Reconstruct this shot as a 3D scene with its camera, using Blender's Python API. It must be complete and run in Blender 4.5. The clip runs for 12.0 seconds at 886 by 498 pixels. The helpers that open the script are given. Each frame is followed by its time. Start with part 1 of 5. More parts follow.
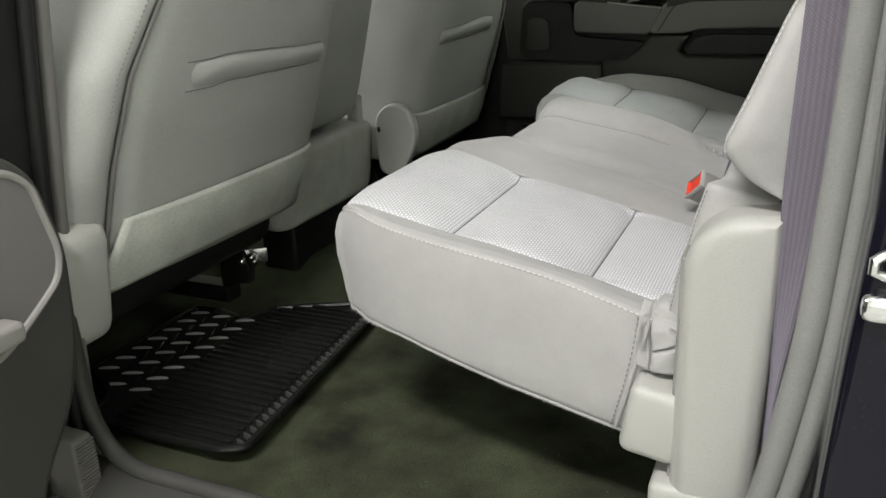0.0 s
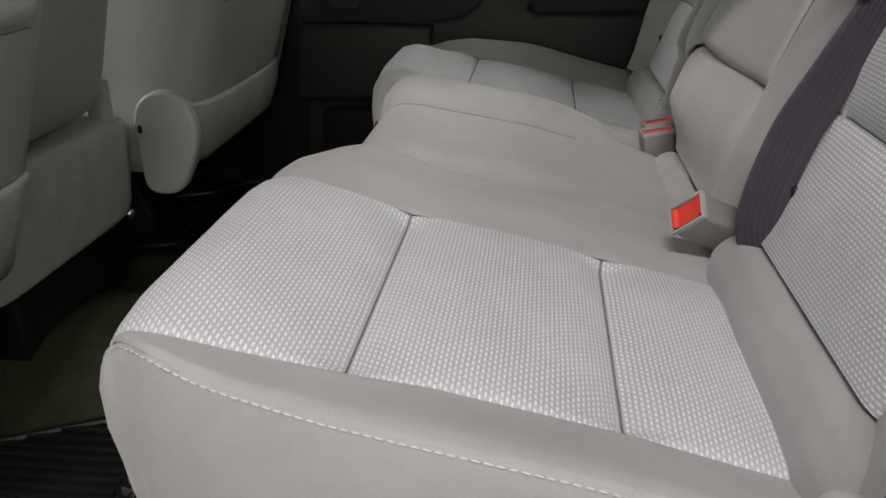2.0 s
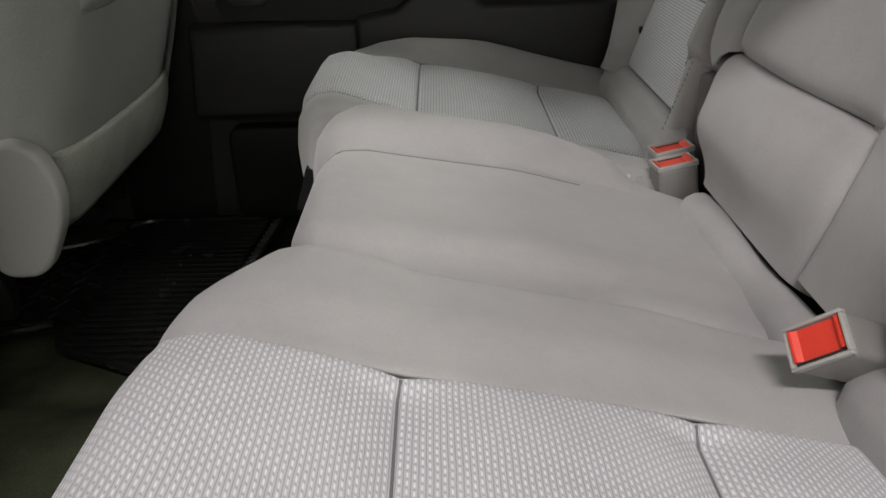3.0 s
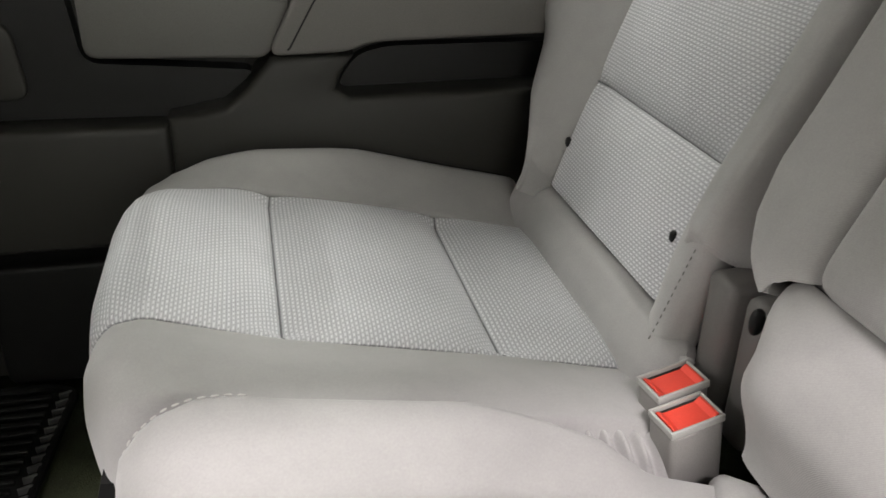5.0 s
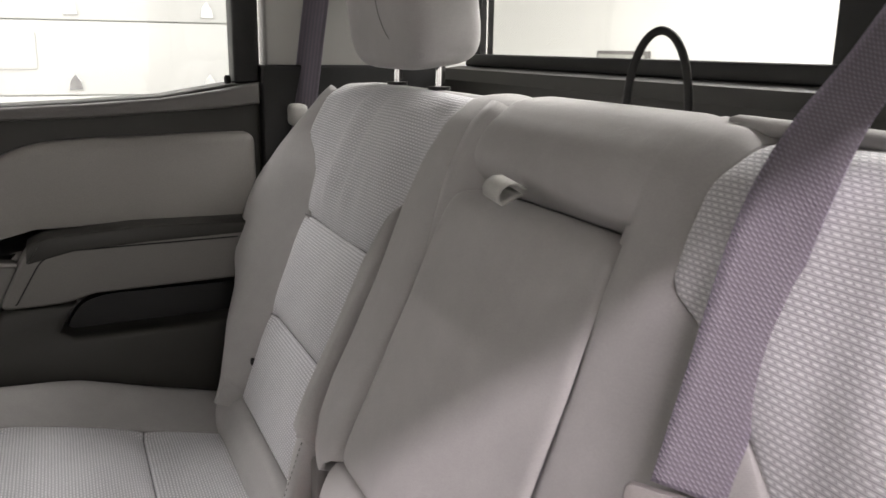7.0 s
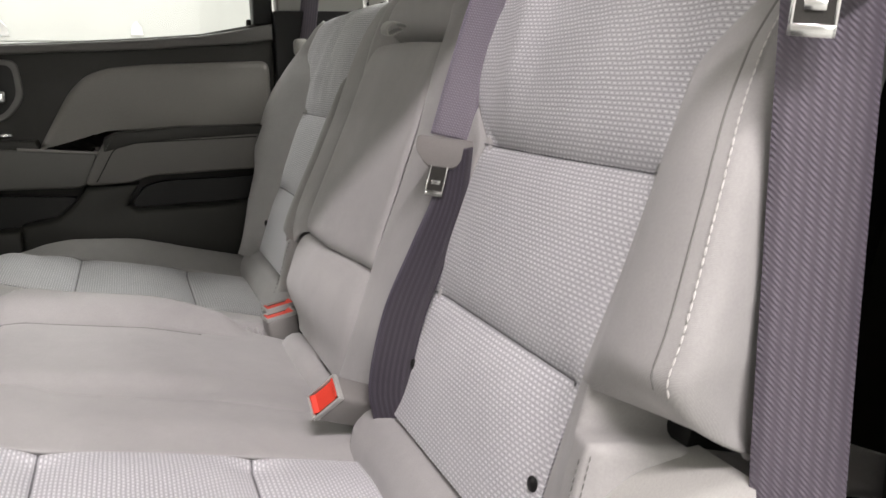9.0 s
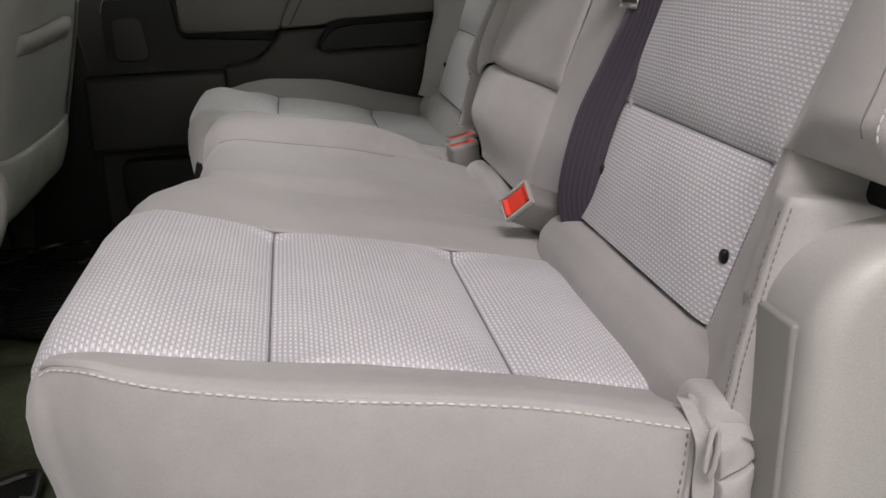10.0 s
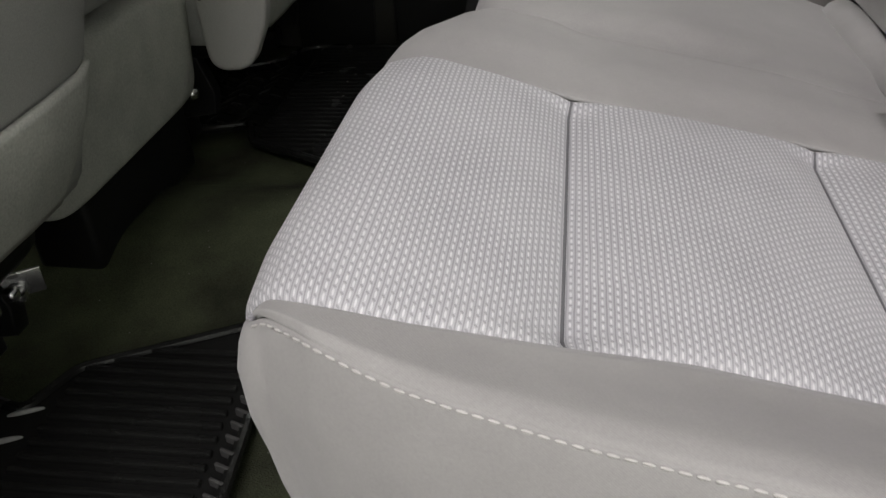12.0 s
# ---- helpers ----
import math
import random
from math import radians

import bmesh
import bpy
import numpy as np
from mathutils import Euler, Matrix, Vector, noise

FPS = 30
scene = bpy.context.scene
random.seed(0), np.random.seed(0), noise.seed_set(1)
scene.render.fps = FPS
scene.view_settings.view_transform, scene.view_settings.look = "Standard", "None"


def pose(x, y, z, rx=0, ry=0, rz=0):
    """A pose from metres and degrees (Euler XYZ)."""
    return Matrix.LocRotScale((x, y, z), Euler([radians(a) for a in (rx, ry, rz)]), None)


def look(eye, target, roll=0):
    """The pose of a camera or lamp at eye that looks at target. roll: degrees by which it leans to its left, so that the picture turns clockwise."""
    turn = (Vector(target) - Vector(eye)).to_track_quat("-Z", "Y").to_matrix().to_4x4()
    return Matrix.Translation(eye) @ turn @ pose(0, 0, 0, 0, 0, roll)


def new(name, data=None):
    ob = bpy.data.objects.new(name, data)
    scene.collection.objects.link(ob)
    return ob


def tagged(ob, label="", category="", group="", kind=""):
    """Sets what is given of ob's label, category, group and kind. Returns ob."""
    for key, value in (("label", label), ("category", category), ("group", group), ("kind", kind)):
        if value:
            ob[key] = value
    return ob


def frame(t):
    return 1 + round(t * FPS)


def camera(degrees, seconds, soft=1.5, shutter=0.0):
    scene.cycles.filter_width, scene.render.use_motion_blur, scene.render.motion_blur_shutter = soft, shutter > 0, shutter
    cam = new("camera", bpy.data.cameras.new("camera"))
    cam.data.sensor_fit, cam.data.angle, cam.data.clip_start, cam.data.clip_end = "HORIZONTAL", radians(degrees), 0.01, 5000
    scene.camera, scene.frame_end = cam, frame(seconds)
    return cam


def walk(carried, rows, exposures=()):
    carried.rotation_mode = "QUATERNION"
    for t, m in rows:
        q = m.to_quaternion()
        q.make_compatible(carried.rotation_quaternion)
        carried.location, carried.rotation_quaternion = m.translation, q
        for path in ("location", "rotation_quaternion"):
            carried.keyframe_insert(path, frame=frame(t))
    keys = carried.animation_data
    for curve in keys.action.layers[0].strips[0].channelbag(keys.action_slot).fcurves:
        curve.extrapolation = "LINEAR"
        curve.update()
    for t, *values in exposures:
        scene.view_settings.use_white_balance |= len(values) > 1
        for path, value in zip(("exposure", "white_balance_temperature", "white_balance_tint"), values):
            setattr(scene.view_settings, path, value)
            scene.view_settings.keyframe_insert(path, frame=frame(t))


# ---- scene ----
cam = camera(56.2, 12.0, shutter=0.12)
PATH = [
    (0, (0.407, -1.506, 0.675), (-0.363, 0.21, -0.004), -2.0),
    (0.5, (0.316, -1.371, 0.64), (-0.338, 0.386, -0.057), -1.4),
    (1, (0.278, -1.234, 0.599), (-0.262, 0.558, -0.107), -0.9),
    (1.5, (0.201, -1.127, 0.585), (-0.195, 0.695, -0.139), -0.4),
    (2, (0.117, -1.031, 0.61), (-0.098, 0.802, -0.16), -0.5),
    (2.5, (0.063, -0.865, 0.615), (-0.029, 0.961, -0.196), -0.4),
    (3, (0.028, -0.71, 0.615), (0.023, 1.104, -0.228), -1.8),
    (4.8, (-0.033, -0.264, 0.684), (0.35, 1.473, -0.229), 2.6),
    (5, (-0.01, -0.261, 0.692), (0.406, 1.474, -0.211), 1.3),
    (5.5, (0.009, -0.288, 0.751), (0.573, 1.416, -0.131), 1.5),
    (6, (0.033, -0.382, 0.821), (0.737, 1.352, 0.117), 1.8),
    (6.5, (0.059, -0.466, 0.845), (0.843, 1.298, 0.322), 1.6),
    (7, (0.113, -0.565, 0.827), (0.927, 1.2, 0.353), 0.8),
    (7.2, (0.143, -0.61, 0.812), (0.965, 1.151, 0.34), 0.6),
    (8.8, (0.115, -1.04, 0.675), (0.856, 0.777, 0.29), -0.2),
    (9, (0.099, -1.053, 0.653), (0.785, 0.78, 0.243), -1.2),
    (9.5, (0.06, -1.092, 0.617), (0.543, 0.766, 0.057), -2.1),
    (10, (0.037, -1.116, 0.601), (0.343, 0.738, -0.083), -2.6),
    (10.5, (0.037, -1.113, 0.595), (0.202, 0.716, -0.197), -3.3),
    (11, (0.019, -1.08, 0.56), (0.058, 0.71, -0.332), -3.6),
    (11.5, (-0.018, -0.984, 0.565), (-0.13, 0.729, -0.461), -2.9),
    (12, (-0.003, -0.887, 0.585), (-0.295, 0.771, -0.496), -3.8),
]
EXPOSURES = [(0, 0.03, 6500, 4), (0.5, 0.2, 6500, 7), (1.5, -0.48, 6500, 10), (2.5, -0.5, 6500, 10), (3.2, -0.15, 6600, 10), (5.0, 0.65, 6600, 11), (5.5, 1.0, 6600, 14),
             (6.0, 1.3, 6600, 14), (6.5, 0.65, 6600, 14), (7.2, 0.35, 6600, 20), (8.8, 0.16, 6600, 17), (9.0, 0.13, 6600, 14), (9.5, 0.02, 6600, 14), (10.0, -0.38, 6600, 14), (10.5, -0.5, 6600, 14), (12.0, -0.58, 6500, 10)]
walk(cam, [(t, look(eye, target, roll)) for t, eye, target, roll in PATH], EXPOSURES)

# ---- world, lights ----
world = bpy.data.worlds.new("garage_air")
scene.world = world
world.use_nodes = True
world.node_tree.nodes["Background"].inputs[0].default_value = (0.8, 0.85, 0.9, 1)
world.node_tree.nodes["Background"].inputs[1].default_value = 0.02


def strip_light(x, y, z, length, width, watts, colour):
    data = bpy.data.lights.new("added_strip_light", "AREA")
    data.shape, data.size, data.size_y, data.energy, data.color = "RECTANGLE", length, width, watts, colour
    ob = new("added_strip_light", data)
    ob.matrix_world = pose(x, y, z)
    return ob


# Unseen lamps: the first fits the shadow edges, the rest are added fill.
LAMPS = [(0.0, -2.44, 1.3, 0.16, 124, (1.0, 0.935, 0.96)), (0.9, -6.2, 4.0, 1.2, 200, (0.98, 0.99, 0.94)), (-5.6, -0.2, 1.2, 4.0, 900, (1.0, 0.965, 0.935)),
         (-0.2, 2.5, 3.0, 1.4, 95, (0.98, 1.0, 0.95)), (-0.2, 5.2, 3.0, 0.6, 40, (0.97, 1.0, 0.93)), (2.6, 0.4, 0.8, 3.0, 165, (0.98, 1.0, 0.93))]
for lx, ly, length, width, watts, colour in LAMPS:
    strip_light(lx, ly, 2.86, length, width, watts, colour)


# ---- materials ----
def material(name, base, rough=0.6, metal=0.0, spec=0.5):
    m = bpy.data.materials.new(name)
    m.use_nodes = True
    b = m.node_tree.nodes["Principled BSDF"]
    b.inputs["Base Color"].default_value = (*base, 1)
    b.inputs["Roughness"].default_value = rough
    b.inputs["Metallic"].default_value = metal
    b.inputs["Specular IOR Level"].default_value = spec
    return m, m.node_tree.nodes, m.node_tree.links, b


def ramp(nodes, stops):
    r = nodes.new("ShaderNodeValToRGB")
    r.color_ramp.elements[0].position, r.color_ramp.elements[1].position = stops[0][0], stops[-1][0]
    r.color_ramp.elements[0].color, r.color_ramp.elements[1].color = (*stops[0][1], 1), (*stops[-1][1], 1)
    for p, c in stops[1:-1]:
        r.color_ramp.elements.new(p).color = (*c, 1)
    return r


def grained(name, base, rough=0.6, fine=900.0, bump=0.15, dist=0.0006, blotch=6.0, vary=0.12, spec=0.5, metal=0.0, rvary=0.08):
    """A surface with fine grain relief and slow uneven colour."""
    m, n, l, b = material(name, base, rough, metal, spec)
    tc = n.new("ShaderNodeTexCoord")
    slow = n.new("ShaderNodeTexNoise")
    slow.inputs["Scale"].default_value, slow.inputs["Detail"].default_value = blotch, 5
    l.new(tc.outputs["Object"], slow.inputs["Vector"])
    lo, hi = [c * (1 - vary) for c in base], [min(1, c * (1 + vary)) for c in base]
    r = ramp(n, [(0.3, lo), (0.7, hi)])
    l.new(slow.outputs["Fac"], r.inputs["Fac"])
    g = n.new("ShaderNodeTexNoise")
    g.inputs["Scale"].default_value, g.inputs["Detail"].default_value = fine, 2
    l.new(tc.outputs["Object"], g.inputs["Vector"])
    mix = n.new("ShaderNodeMix")
    mix.data_type, mix.blend_type = "RGBA", "OVERLAY"
    mix.inputs["Factor"].default_value = 0.25
    l.new(r.outputs["Color"], mix.inputs[6])
    l.new(g.outputs["Fac"], mix.inputs[7])
    l.new(mix.outputs[2], b.inputs["Base Color"])
    mr = n.new("ShaderNodeMapRange")
    mr.inputs["To Min"].default_value, mr.inputs["To Max"].default_value = rough - rvary, rough + rvary
    l.new(slow.outputs["Fac"], mr.inputs["Value"])
    l.new(mr.outputs["Result"], b.inputs["Roughness"])
    bp = n.new("ShaderNodeBump")
    bp.inputs["Strength"].default_value, bp.inputs["Distance"].default_value = bump, dist
    l.new(g.outputs["Fac"], bp.inputs["Height"])
    l.new(bp.outputs["Normal"], b.inputs["Normal"])
    return m


def twill(name, base, rough=0.85):
    """Plain seat cloth: a tight diagonal weave, softly uneven."""
    m, n, l, b = material(name, base, rough, 0, 0.25)
    tc = n.new("ShaderNodeTexCoord")
    w = n.new("ShaderNodeTexWave")
    w.wave_type, w.bands_direction = "BANDS", "DIAGONAL"
    w.inputs["Scale"].default_value, w.inputs["Distortion"].default_value = 400, 3.0
    w.inputs["Detail"].default_value = 1
    l.new(tc.outputs["Object"], w.inputs["Vector"])
    slow = n.new("ShaderNodeTexNoise")
    slow.inputs["Scale"].default_value, slow.inputs["Detail"].default_value = 9, 6
    l.new(tc.outputs["Object"], slow.inputs["Vector"])
    r = ramp(n, [(0.3, [c * 0.93 for c in base]), (0.7, [c * 1.05 for c in base])])
    l.new(slow.outputs["Fac"], r.inputs["Fac"])
    mix = n.new("ShaderNodeMix")
    mix.data_type, mix.blend_type = "RGBA", "MULTIPLY"
    mix.inputs["Factor"].default_value = 0.09
    l.new(r.outputs["Color"], mix.inputs[6])
    l.new(w.outputs["Color"], mix.inputs[7])
    fuzz, mottle = n.new("ShaderNodeTexNoise"), n.new("ShaderNodeTexNoise")
    fuzz.inputs["Scale"].default_value, fuzz.inputs["Detail"].default_value = 620, 3
    mottle.inputs["Scale"].default_value, mottle.inputs["Detail"].default_value = 55, 5
    last = mix.outputs[2]
    for k, amount in ((fuzz, 0.11), (mottle, 0.06)):
        l.new(tc.outputs["Object"], k.inputs["Vector"])
        over = n.new("ShaderNodeMix")
        over.data_type, over.blend_type = "RGBA", "OVERLAY"
        over.inputs["Factor"].default_value = amount
        l.new(last, over.inputs[6])
        l.new(k.outputs["Fac"], over.inputs[7])
        last = over.outputs[2]
    l.new(last, b.inputs["Base Color"])
    b.inputs["Sheen Weight"].default_value = 0.25
    b.inputs["Sheen Roughness"].default_value = 0.5
    bp = n.new("ShaderNodeBump")
    bp.inputs["Strength"].default_value, bp.inputs["Distance"].default_value = 0.14, 0.0004
    l.new(w.outputs["Fac"], bp.inputs["Height"])
    b2 = n.new("ShaderNodeBump")
    b2.inputs["Strength"].default_value, b2.inputs["Distance"].default_value = 0.25, 0.01
    l.new(slow.outputs["Fac"], b2.inputs["Height"])
    l.new(bp.outputs["Normal"], b2.inputs["Normal"])
    l.new(b2.outputs["Normal"], b.inputs["Normal"])
    return m


def weave(name, thread, ground_colour, dark, pitch=0.0037, length=0.0064):
    """Seat insert cloth: offset columns of short raised bright stitches on a ribbed ground; UV in metres."""
    m, n, l, b = material(name, thread, 0.6, 0, 0.4)
    b.inputs["Sheen Weight"].default_value, b.inputs["Sheen Roughness"].default_value = 0.35, 0.35
    uv = n.new("ShaderNodeUVMap")
    uv.uv_map = "metres"
    warp = n.new("ShaderNodeTexNoise")
    warp.inputs["Scale"].default_value = 40
    l.new(uv.outputs["UV"], warp.inputs["Vector"])
    add = n.new("ShaderNodeMix")
    add.data_type, add.blend_type = "RGBA", "ADD"
    add.inputs["Factor"].default_value = 0.0012
    l.new(uv.outputs["UV"], add.inputs[6])
    l.new(warp.outputs["Color"], add.inputs[7])
    xy = n.new("ShaderNodeSeparateXYZ")
    l.new(add.outputs[2], xy.inputs[0])

    def calc(op, a, c=None, d=None):
        k = n.new("ShaderNodeMath")
        k.operation = op
        for i, v in enumerate((a, c, d)):
            if v is None:
                continue
            if isinstance(v, (int, float)):
                k.inputs[i].default_value = v
            else:
                l.new(v, k.inputs[i])
        return k.outputs[0]

    def blob(du, dv, ru, rv):
        q = calc("ADD", calc("POWER", calc("DIVIDE", du, ru), 2), calc("POWER", calc("DIVIDE", dv, rv), 2))
        mr = n.new("ShaderNodeMapRange")
        mr.interpolation_type = "SMOOTHSTEP"
        mr.inputs["From Min"].default_value, mr.inputs["From Max"].default_value = 1.2, 0.5
        l.new(q, mr.inputs["Value"])
        return mr.outputs["Result"]
    col = calc("DIVIDE", xy.outputs[1], pitch)
    odd = calc("MODULO", calc("FLOOR", col), 2)
    v = calc("ABSOLUTE", calc("SUBTRACT", calc("FRACT", col), 0.5))
    along = calc("ADD", calc("ADD", calc("DIVIDE", xy.outputs[0], length), calc("MULTIPLY", odd, 0.5)), calc("MULTIPLY", calc("FRACT", col), 0.32))
    u = calc("ABSOLUTE", calc("SUBTRACT", calc("FRACT", along), 0.5))
    stitch = blob(u, v, 0.34, 0.17)
    hole = blob(calc("SUBTRACT", u, 0.5), v, 0.11, 0.30)
    rib = blob(calc("MULTIPLY", u, 0.0), calc("SUBTRACT", v, 0.5), 1.0, 0.12)
    cell = n.new("ShaderNodeCombineXYZ")
    l.new(calc("FLOOR", col), cell.inputs[0])
    l.new(calc("FLOOR", along), cell.inputs[1])
    rnd = n.new("ShaderNodeTexWhiteNoise")
    l.new(cell.outputs[0], rnd.inputs["Vector"])
    lit = calc("MULTIPLY", stitch, calc("ADD", calc("MULTIPLY", rnd.outputs["Value"], 0.3), 0.62))
    slow = n.new("ShaderNodeTexNoise")
    slow.inputs["Scale"].default_value, slow.inputs["Detail"].default_value = 14, 5
    l.new(uv.outputs["UV"], slow.inputs["Vector"])

    def blend(fac, a, c):
        k = n.new("ShaderNodeMix")
        k.data_type = "RGBA"
        l.new(fac, k.inputs["Factor"])
        for i, w in ((6, a), (7, c)):
            if isinstance(w, tuple):
                k.inputs[i].default_value = (*w, 1)
            else:
                l.new(w, k.inputs[i])
        return k.outputs[2]
    low = calc("MAXIMUM", calc("MULTIPLY", hole, 0.75), calc("MULTIPLY", rib, 0.85))
    c = blend(lit, blend(low, ground_colour, dark), thread)
    mix = n.new("ShaderNodeMix")
    mix.data_type, mix.blend_type = "RGBA", "OVERLAY"
    mix.inputs["Factor"].default_value = 0.2
    l.new(c, mix.inputs[6])
    l.new(slow.outputs["Fac"], mix.inputs[7])
    l.new(mix.outputs[2], b.inputs["Base Color"])
    bp = n.new("ShaderNodeBump")
    bp.inputs["Strength"].default_value, bp.inputs["Distance"].default_value = 0.6, 0.0009
    l.new(calc("SUBTRACT", stitch, low), bp.inputs["Height"])
    l.new(bp.outputs["Normal"], b.inputs["Normal"])
    return m


CLOTH = twill("light_grey_seat_cloth", (0.39, 0.382, 0.375))
WEAVE = weave("woven_insert_cloth", (0.90, 0.90, 0.91), (0.59, 0.586, 0.61), (0.38, 0.38, 0.40))
BACKCLOTH = grained("grey_seat_back_vinyl", (0.352, 0.357, 0.338), 0.62, 700, 0.2, 0.0005, 4)
FELT = grained("pale_felted_panel", (0.44, 0.45, 0.41), 0.95, 350, 0.5, 0.0012, 18, 0.1, 0.1)
PLASTIC = grained("light_grey_plastic", (0.39, 0.387, 0.365), 0.48, 1400, 0.12, 0.0003, 3, 0.04)
TAUPE = grained("taupe_door_vinyl", (0.205, 0.194, 0.182), 0.6, 900, 0.25, 0.0005, 4, 0.06)
ARMVINYL = grained("dark_taupe_vinyl", (0.125, 0.119, 0.110), 0.55, 900, 0.25, 0.0005, 4, 0.06)
HANDLEGREY = grained("dark_grey_handle_plastic", (0.098, 0.095, 0.088), 0.5, 1200, 0.2, 0.0004, 4, 0.06)
GREYTRIM = grained("mid_grey_plastic", (0.14, 0.134, 0.128), 0.5, 1200, 0.2, 0.0004, 4, 0.06)
# The light grey plastic again, with the strip's shading put into the base.
STRIPSHADE = grained("shaded_strip_plastic", (0.235, 0.232, 0.22), 0.48, 1400, 0.12, 0.0003, 3, 0.04)
TONGUE = grained("warm_grey_tongue_plastic", (0.215, 0.203, 0.195), 0.45, 1200, 0.2, 0.0004, 4, 0.06)
BUCKLEGREY = grained("warm_grey_plastic", (0.235, 0.225, 0.215), 0.5, 1200, 0.2, 0.0004, 4, 0.06)
DARKTRIM = grained("dark_grey_plastic", (0.030, 0.029, 0.026), 0.5, 1200, 0.25, 0.0005, 5, 0.1, 0.3)
BLACKTRIM = grained("black_plastic", (0.009, 0.009, 0.009), 0.45, 1200, 0.2, 0.0004, 5, 0.15, 0.3)
RUBBER = grained("black_rubber", (0.010, 0.0103, 0.0097), 0.26, 800, 0.2, 0.0004, 7, 0.25, 0.34)
MATTRUBBER = grained("matt_black_rubber", (0.008, 0.0083, 0.0077), 0.75, 800, 0.3, 0.0006, 7, 0.25, 0.12)
# Lighter than the mat: the edge notches' highlights are put into this colour.
FAINTGLINT = grained("faint_glint_rubber", (0.055, 0.055, 0.053), 0.34, 800, 0.25, 0.0006, 7, 0.3)
# Pale base colour stands in for glints on the near mat's treads.
GLINTRUBBER = grained("glint_pale_rubber", (0.26, 0.26, 0.255), 0.36, 800, 0.25, 0.0006, 7, 0.35)


def carpet(name, base):
    """Short worn pile: dense fine tufts, soft worn patches, pale specks of lint."""
    m, n, l, b = material(name, base, 0.97, 0, 0.1)
    tc = n.new("ShaderNodeTexCoord")

    def noise_of(scale, detail):
        k = n.new("ShaderNodeTexNoise")
        k.inputs["Scale"].default_value, k.inputs["Detail"].default_value = scale, detail
        l.new(tc.outputs["Object"], k.inputs["Vector"])
        return k.outputs["Fac"]
    tuft, patch = noise_of(650, 3), noise_of(7, 6)
    r = ramp(n, [(0.34, [c * 0.42 for c in base]), (0.66, [base[0] * 1.45, base[1] * 1.6, base[2] * 1.35])])
    l.new(patch, r.inputs["Fac"])
    mix = n.new("ShaderNodeMix")
    mix.data_type, mix.blend_type = "RGBA", "OVERLAY"
    mix.inputs["Factor"].default_value = 0.85
    l.new(r.outputs["Color"], mix.inputs[6])
    l.new(tuft, mix.inputs[7])
    cells = n.new("ShaderNodeTexVoronoi")
    cells.inputs["Scale"].default_value = 38
    l.new(tc.outputs["Object"], cells.inputs["Vector"])
    speck = n.new("ShaderNodeMapRange")
    speck.inputs["From Min"].default_value, speck.inputs["From Max"].default_value = 0.045, 0.02
    l.new(cells.outputs["Distance"], speck.inputs["Value"])
    lint = n.new("ShaderNodeMix")
    lint.data_type = "RGBA"
    l.new(speck.outputs["Result"], lint.inputs["Factor"])
    l.new(mix.outputs[2], lint.inputs[6])
    lint.inputs[7].default_value = (0.22, 0.21, 0.19, 1)
    l.new(lint.outputs[2], b.inputs["Base Color"])
    bp = n.new("ShaderNodeBump")
    bp.inputs["Strength"].default_value, bp.inputs["Distance"].default_value = 0.9, 0.003
    l.new(tuft, bp.inputs["Height"])
    l.new(bp.outputs["Normal"], b.inputs["Normal"])
    return m


CARPET = carpet("dark_carpet", (0.053, 0.055, 0.038))
DOORTRIM = grained("charcoal_door_plastic", (0.047, 0.046, 0.043), 0.5, 1200, 0.25, 0.0005, 5, 0.1, 0.35)
PAINT = grained("black_blue_car_paint", (0.006, 0.006, 0.011), 0.10, 300, 0.02, 0.0002, 3, 0.1, 0.28)
SEAL = grained("grey_door_seal", (0.20, 0.20, 0.195), 0.55, 700, 0.2, 0.0004, 8, 0.1)
STEEL = grained("bright_steel", (0.75, 0.75, 0.76), 0.22, 500, 0.05, 0.0002, 9, 0.08, 0.5, 1.0)
DARKSTEEL = grained("dark_steel", (0.12, 0.12, 0.13), 0.4, 500, 0.1, 0.0003, 9, 0.15, 0.5, 0.8)
CHROME = grained("chrome", (0.85, 0.85, 0.86), 0.1, 300, 0.02, 0.0002, 9, 0.03, 0.5, 1.0)
RED = grained("red_button_plastic", (0.75, 0.055, 0.03), 0.45, 900, 0.1, 0.0003, 9, 0.08)
THREAD = grained("pale_sewing_thread", (0.58, 0.57, 0.55), 0.8, 2500, 0.4, 0.0003, 20, 0.06)
SEAMTHREAD = grained("grey_sewing_thread", (0.20, 0.20, 0.19), 0.85, 2500, 0.4, 0.0003, 20, 0.06)
# Dark colour for tubes that stand for the shade in the insert seams.
SEAMSHADE = grained("seam_shade_line", (0.16, 0.16, 0.168), 0.9, 2500, 0.4, 0.0003, 20, 0.06)
WALLPAINT = grained("white_wall_paint", (0.72, 0.73, 0.70), 0.7, 60, 0.1, 0.002, 1.2, 0.03)
CEILPAINT = grained("white_ceiling_paint", (0.8, 0.8, 0.78), 0.8, 60, 0.1, 0.002, 1.2, 0.03)
DOORPAINT = grained("white_door_steel", (0.58, 0.59, 0.575), 0.5, 200, 0.1, 0.001, 2, 0.03)
CONCRETE = grained("grey_concrete", (0.30, 0.295, 0.28), 0.6, 90, 0.4, 0.002, 1.5, 0.15)


